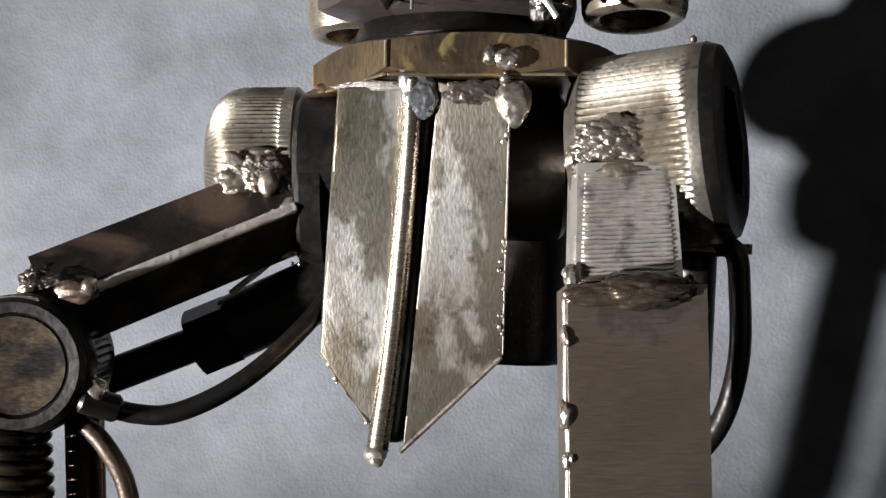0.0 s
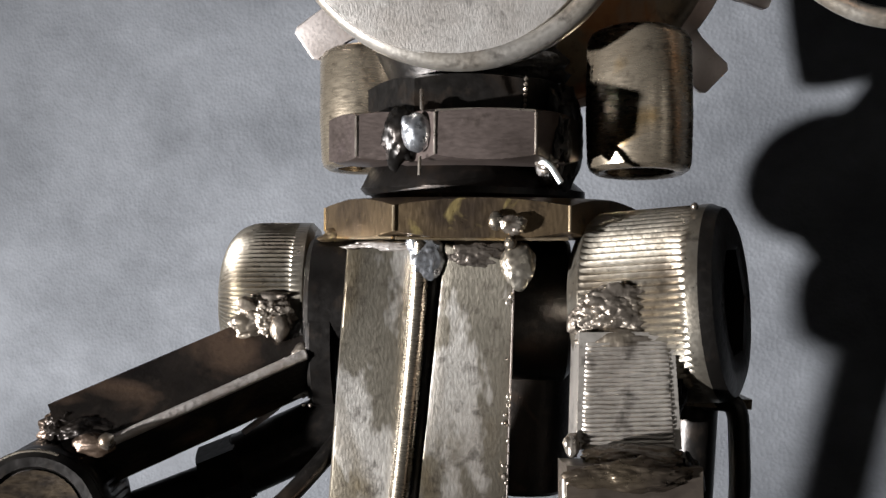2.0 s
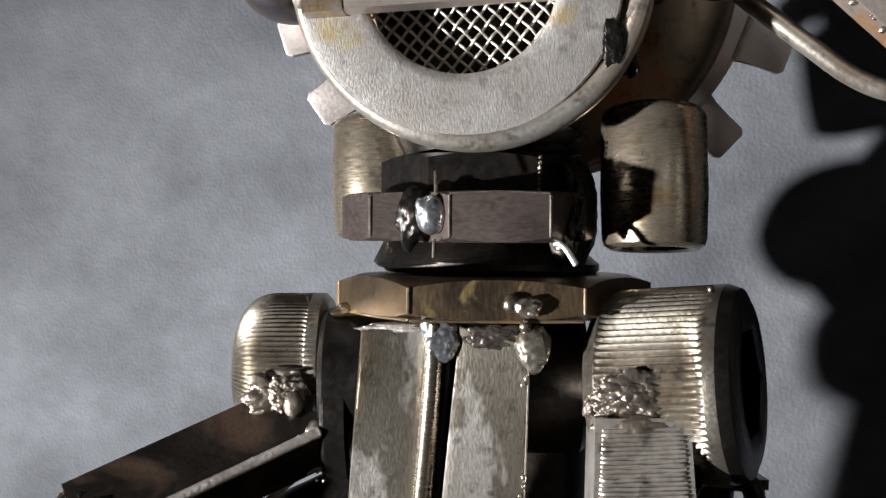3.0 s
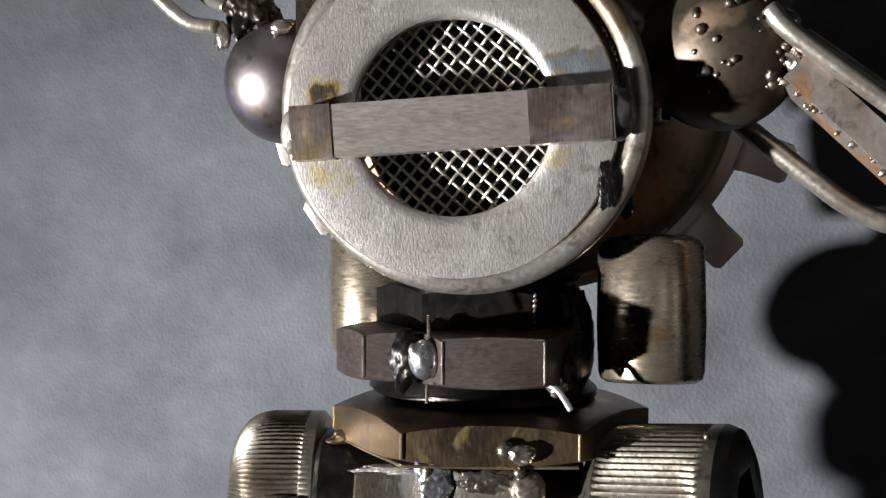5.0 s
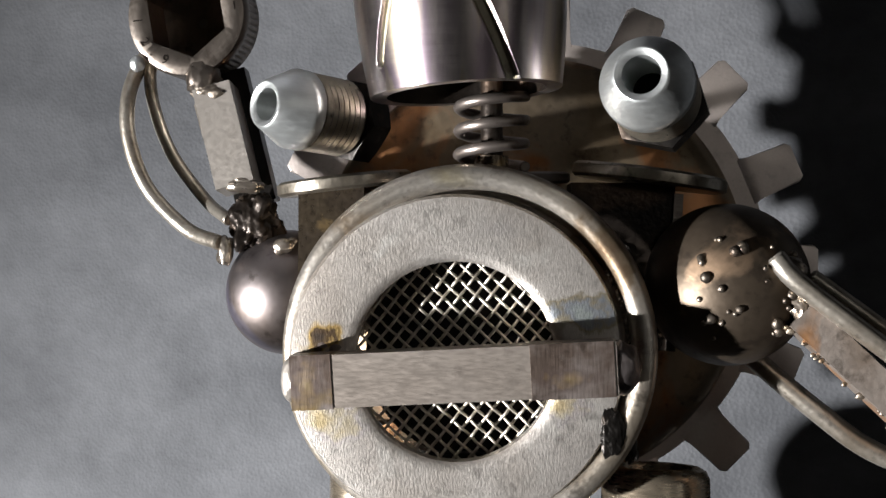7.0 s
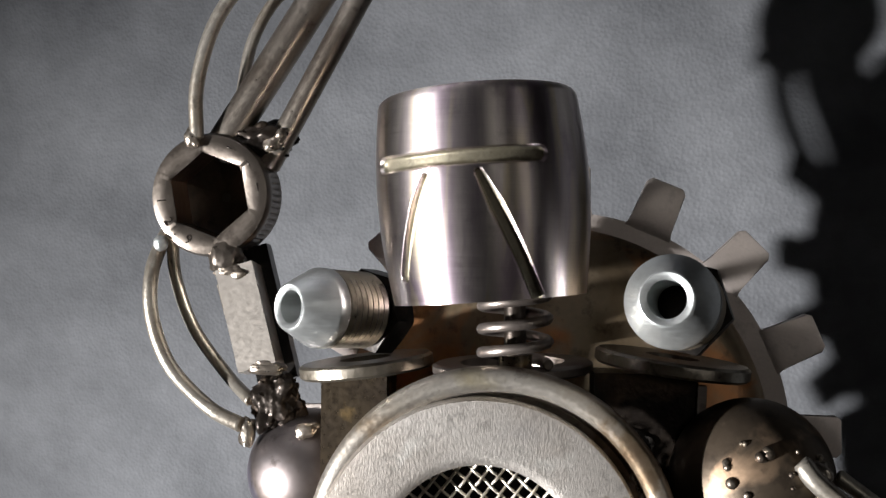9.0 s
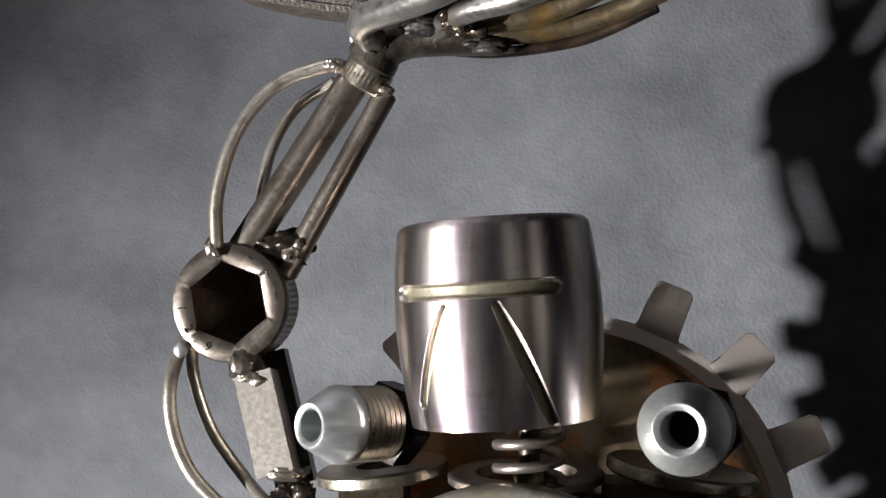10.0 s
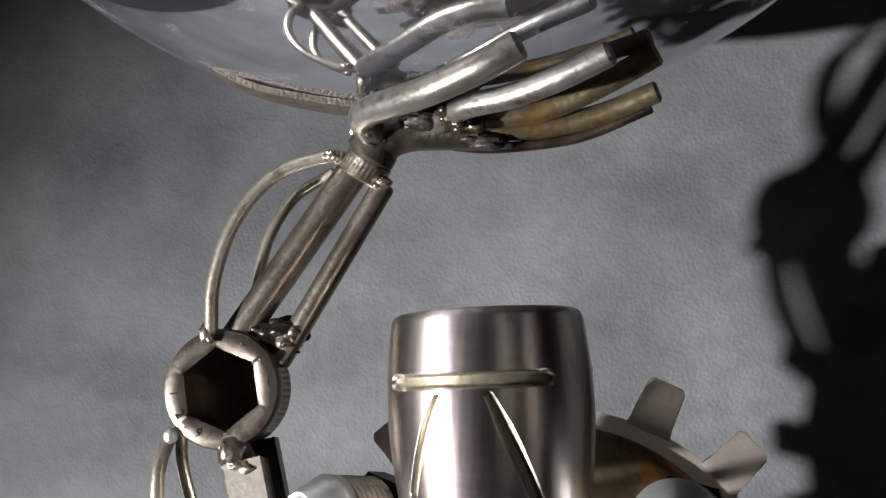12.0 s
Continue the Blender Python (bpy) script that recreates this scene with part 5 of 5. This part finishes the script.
def right_arm():
    ball = part("shoulder_ball", lathe([(14.2 * math.sin(math.pi * i / 40), -14.2 * math.cos(math.pi * i / 40)) for i in range(41)], (46.5, 196.5, 100.1), (0, 0, 1), 72), BROWNBALL, robot, "browned bearing ball with weld spatter")
    rng = random.Random(5)
    for i in range(38):
        d = Vector((rng.uniform(-0.6, 1.0), -1.0, rng.uniform(-0.8, 0.75))).normalized()
        p = Vector((46.5, 196.5, 100.1)) + d * 14.2
        r = rng.choice((0.4, 0.5, 0.7, 1.0))
        part("spatter", blob(p, (r * 1.2, r * 1.2, r * 1.2), 200 + i, lumps=2, sub=2, rough=0.1), WELDRUN, ball)
    part("weld", blob((54.3, 185.0, 103.2), (3.4, 2.2, 2.4), 161, lumps=10, spatter=10), WELD, ball)
    part("weld", blob((56.7, 186.3, 97.1), (2.4, 2.2, 3.6), 162, lumps=10, rough=0.3, spatter=14), WELD, ball)
    arm = part("right_upper_arm", beam((56.5, 187.7, 95.7), (103.8, 182.6, 50.8), 8.0, 5.5, (0.5, 0, 0.87), 0.6), ARMPLATE, robot, "flat rusty steel bar of the arm")
    edge_rng = random.Random(23)
    for i in range(34):
        t = edge_rng.random() ** 1.3
        p = Vector((56.5, 187.7, 95.7)).lerp(Vector((103.8, 182.6, 50.8)), t * 0.8) + Vector((-2.7 + edge_rng.uniform(-0.3, 1.6), -2.9, -2.9 + edge_rng.uniform(-0.3, 1.6)))
        q = edge_rng.uniform(0.35, 0.85)
        part("bead", blob(p, (q * 1.2, q, q * 1.1), 820 + i, lumps=2, sub=1, rough=0.3), RUST if i % 3 == 0 else WELDRUN, arm)
    part("rod", sweep([(51.9, 184.1, 105.1), (56.1, 183.1, 100.5), (74.2, 181.7, 86.6), (109.4, 178.9, 59.1)], 1.7, 18), ROD, arm, "bright steel rod along the arm")
    part("rod", sweep([(59.8, 191.0, 101.8), (77.9, 189.1, 88.4), (111.2, 186.3, 63.8)], 1.4, 16), ROD, arm)
    part("cable", sweep([(49.1, 202.1, 89.7), (56.1, 199.8, 83.4), (63.0, 198.4, 77.7), (70.5, 197.5, 72.1), (77.9, 196.5, 69.1), (90.8, 194.7, 67.5), (105.7, 191.0, 60.0)], 1.9, 18), ROD, arm, "pale bent cable under the arm")
    part("forearm_end", beam((102.0, 183.1, 52.6), (118.7, 178.0, 24.8), 9, 9, (0.5, 0, 0.8), 0.8), BAR, arm)


abdomen()
pelvis()
hips()
right_leg()
left_leg()
waist()
bushing((34.9, 198.6, 40.6), (0.01, 0.10, 1), 9.65, 26.4, "hollow steel bushing beside the waist")
bushing((-17.0, 224.5, 42.6), (-0.02, 0.06, 1), 10.2, 25.0, "hollow steel bushing beside the waist")
torso()
fitting((-32.6, 182.4, 130.0), (-17.4, 200.6, 128.6), 6.9, "zinc-plated flared pipe fitting on the shoulder")
fitting((27.0, 164.2, 132.4), (34.4, 190.6, 129.8), 7.3, "zinc-plated flared pipe fitting on the shoulder")
head()
gear()
left_arm()
hand()
right_arm()


def bowl():
    base = Vector((-17.5, 202, 207.4))
    root = thing("bowl", "large dark mirror-polished round steel bowl held up by the robot", "bowl", base)
    R, top = 122.6, radians(64)
    c = base + Vector((0, 0, R))
    out = [(R * math.sin(top * i / 48), -R * math.cos(top * i / 48)) for i in range(49)]
    inn = [((R - 1.5) * math.sin(top * i / 48), -(R - 1.5) * math.cos(top * i / 48)) for i in range(48, -1, -1)]
    part("shell", lathe(out + inn, c, (0, 0, 1), 192), MIRROR, root, base=base)
    part("rim", lathe([(R * math.sin(top) + 1.6 * math.cos(t), -R * math.cos(top) + 1.6 * math.sin(t)) for t in [2 * math.pi * k / 12 for k in range(12)]], c, (0, 0, 1), 192, close=True), MIRROR, root, base=base)


bowl()
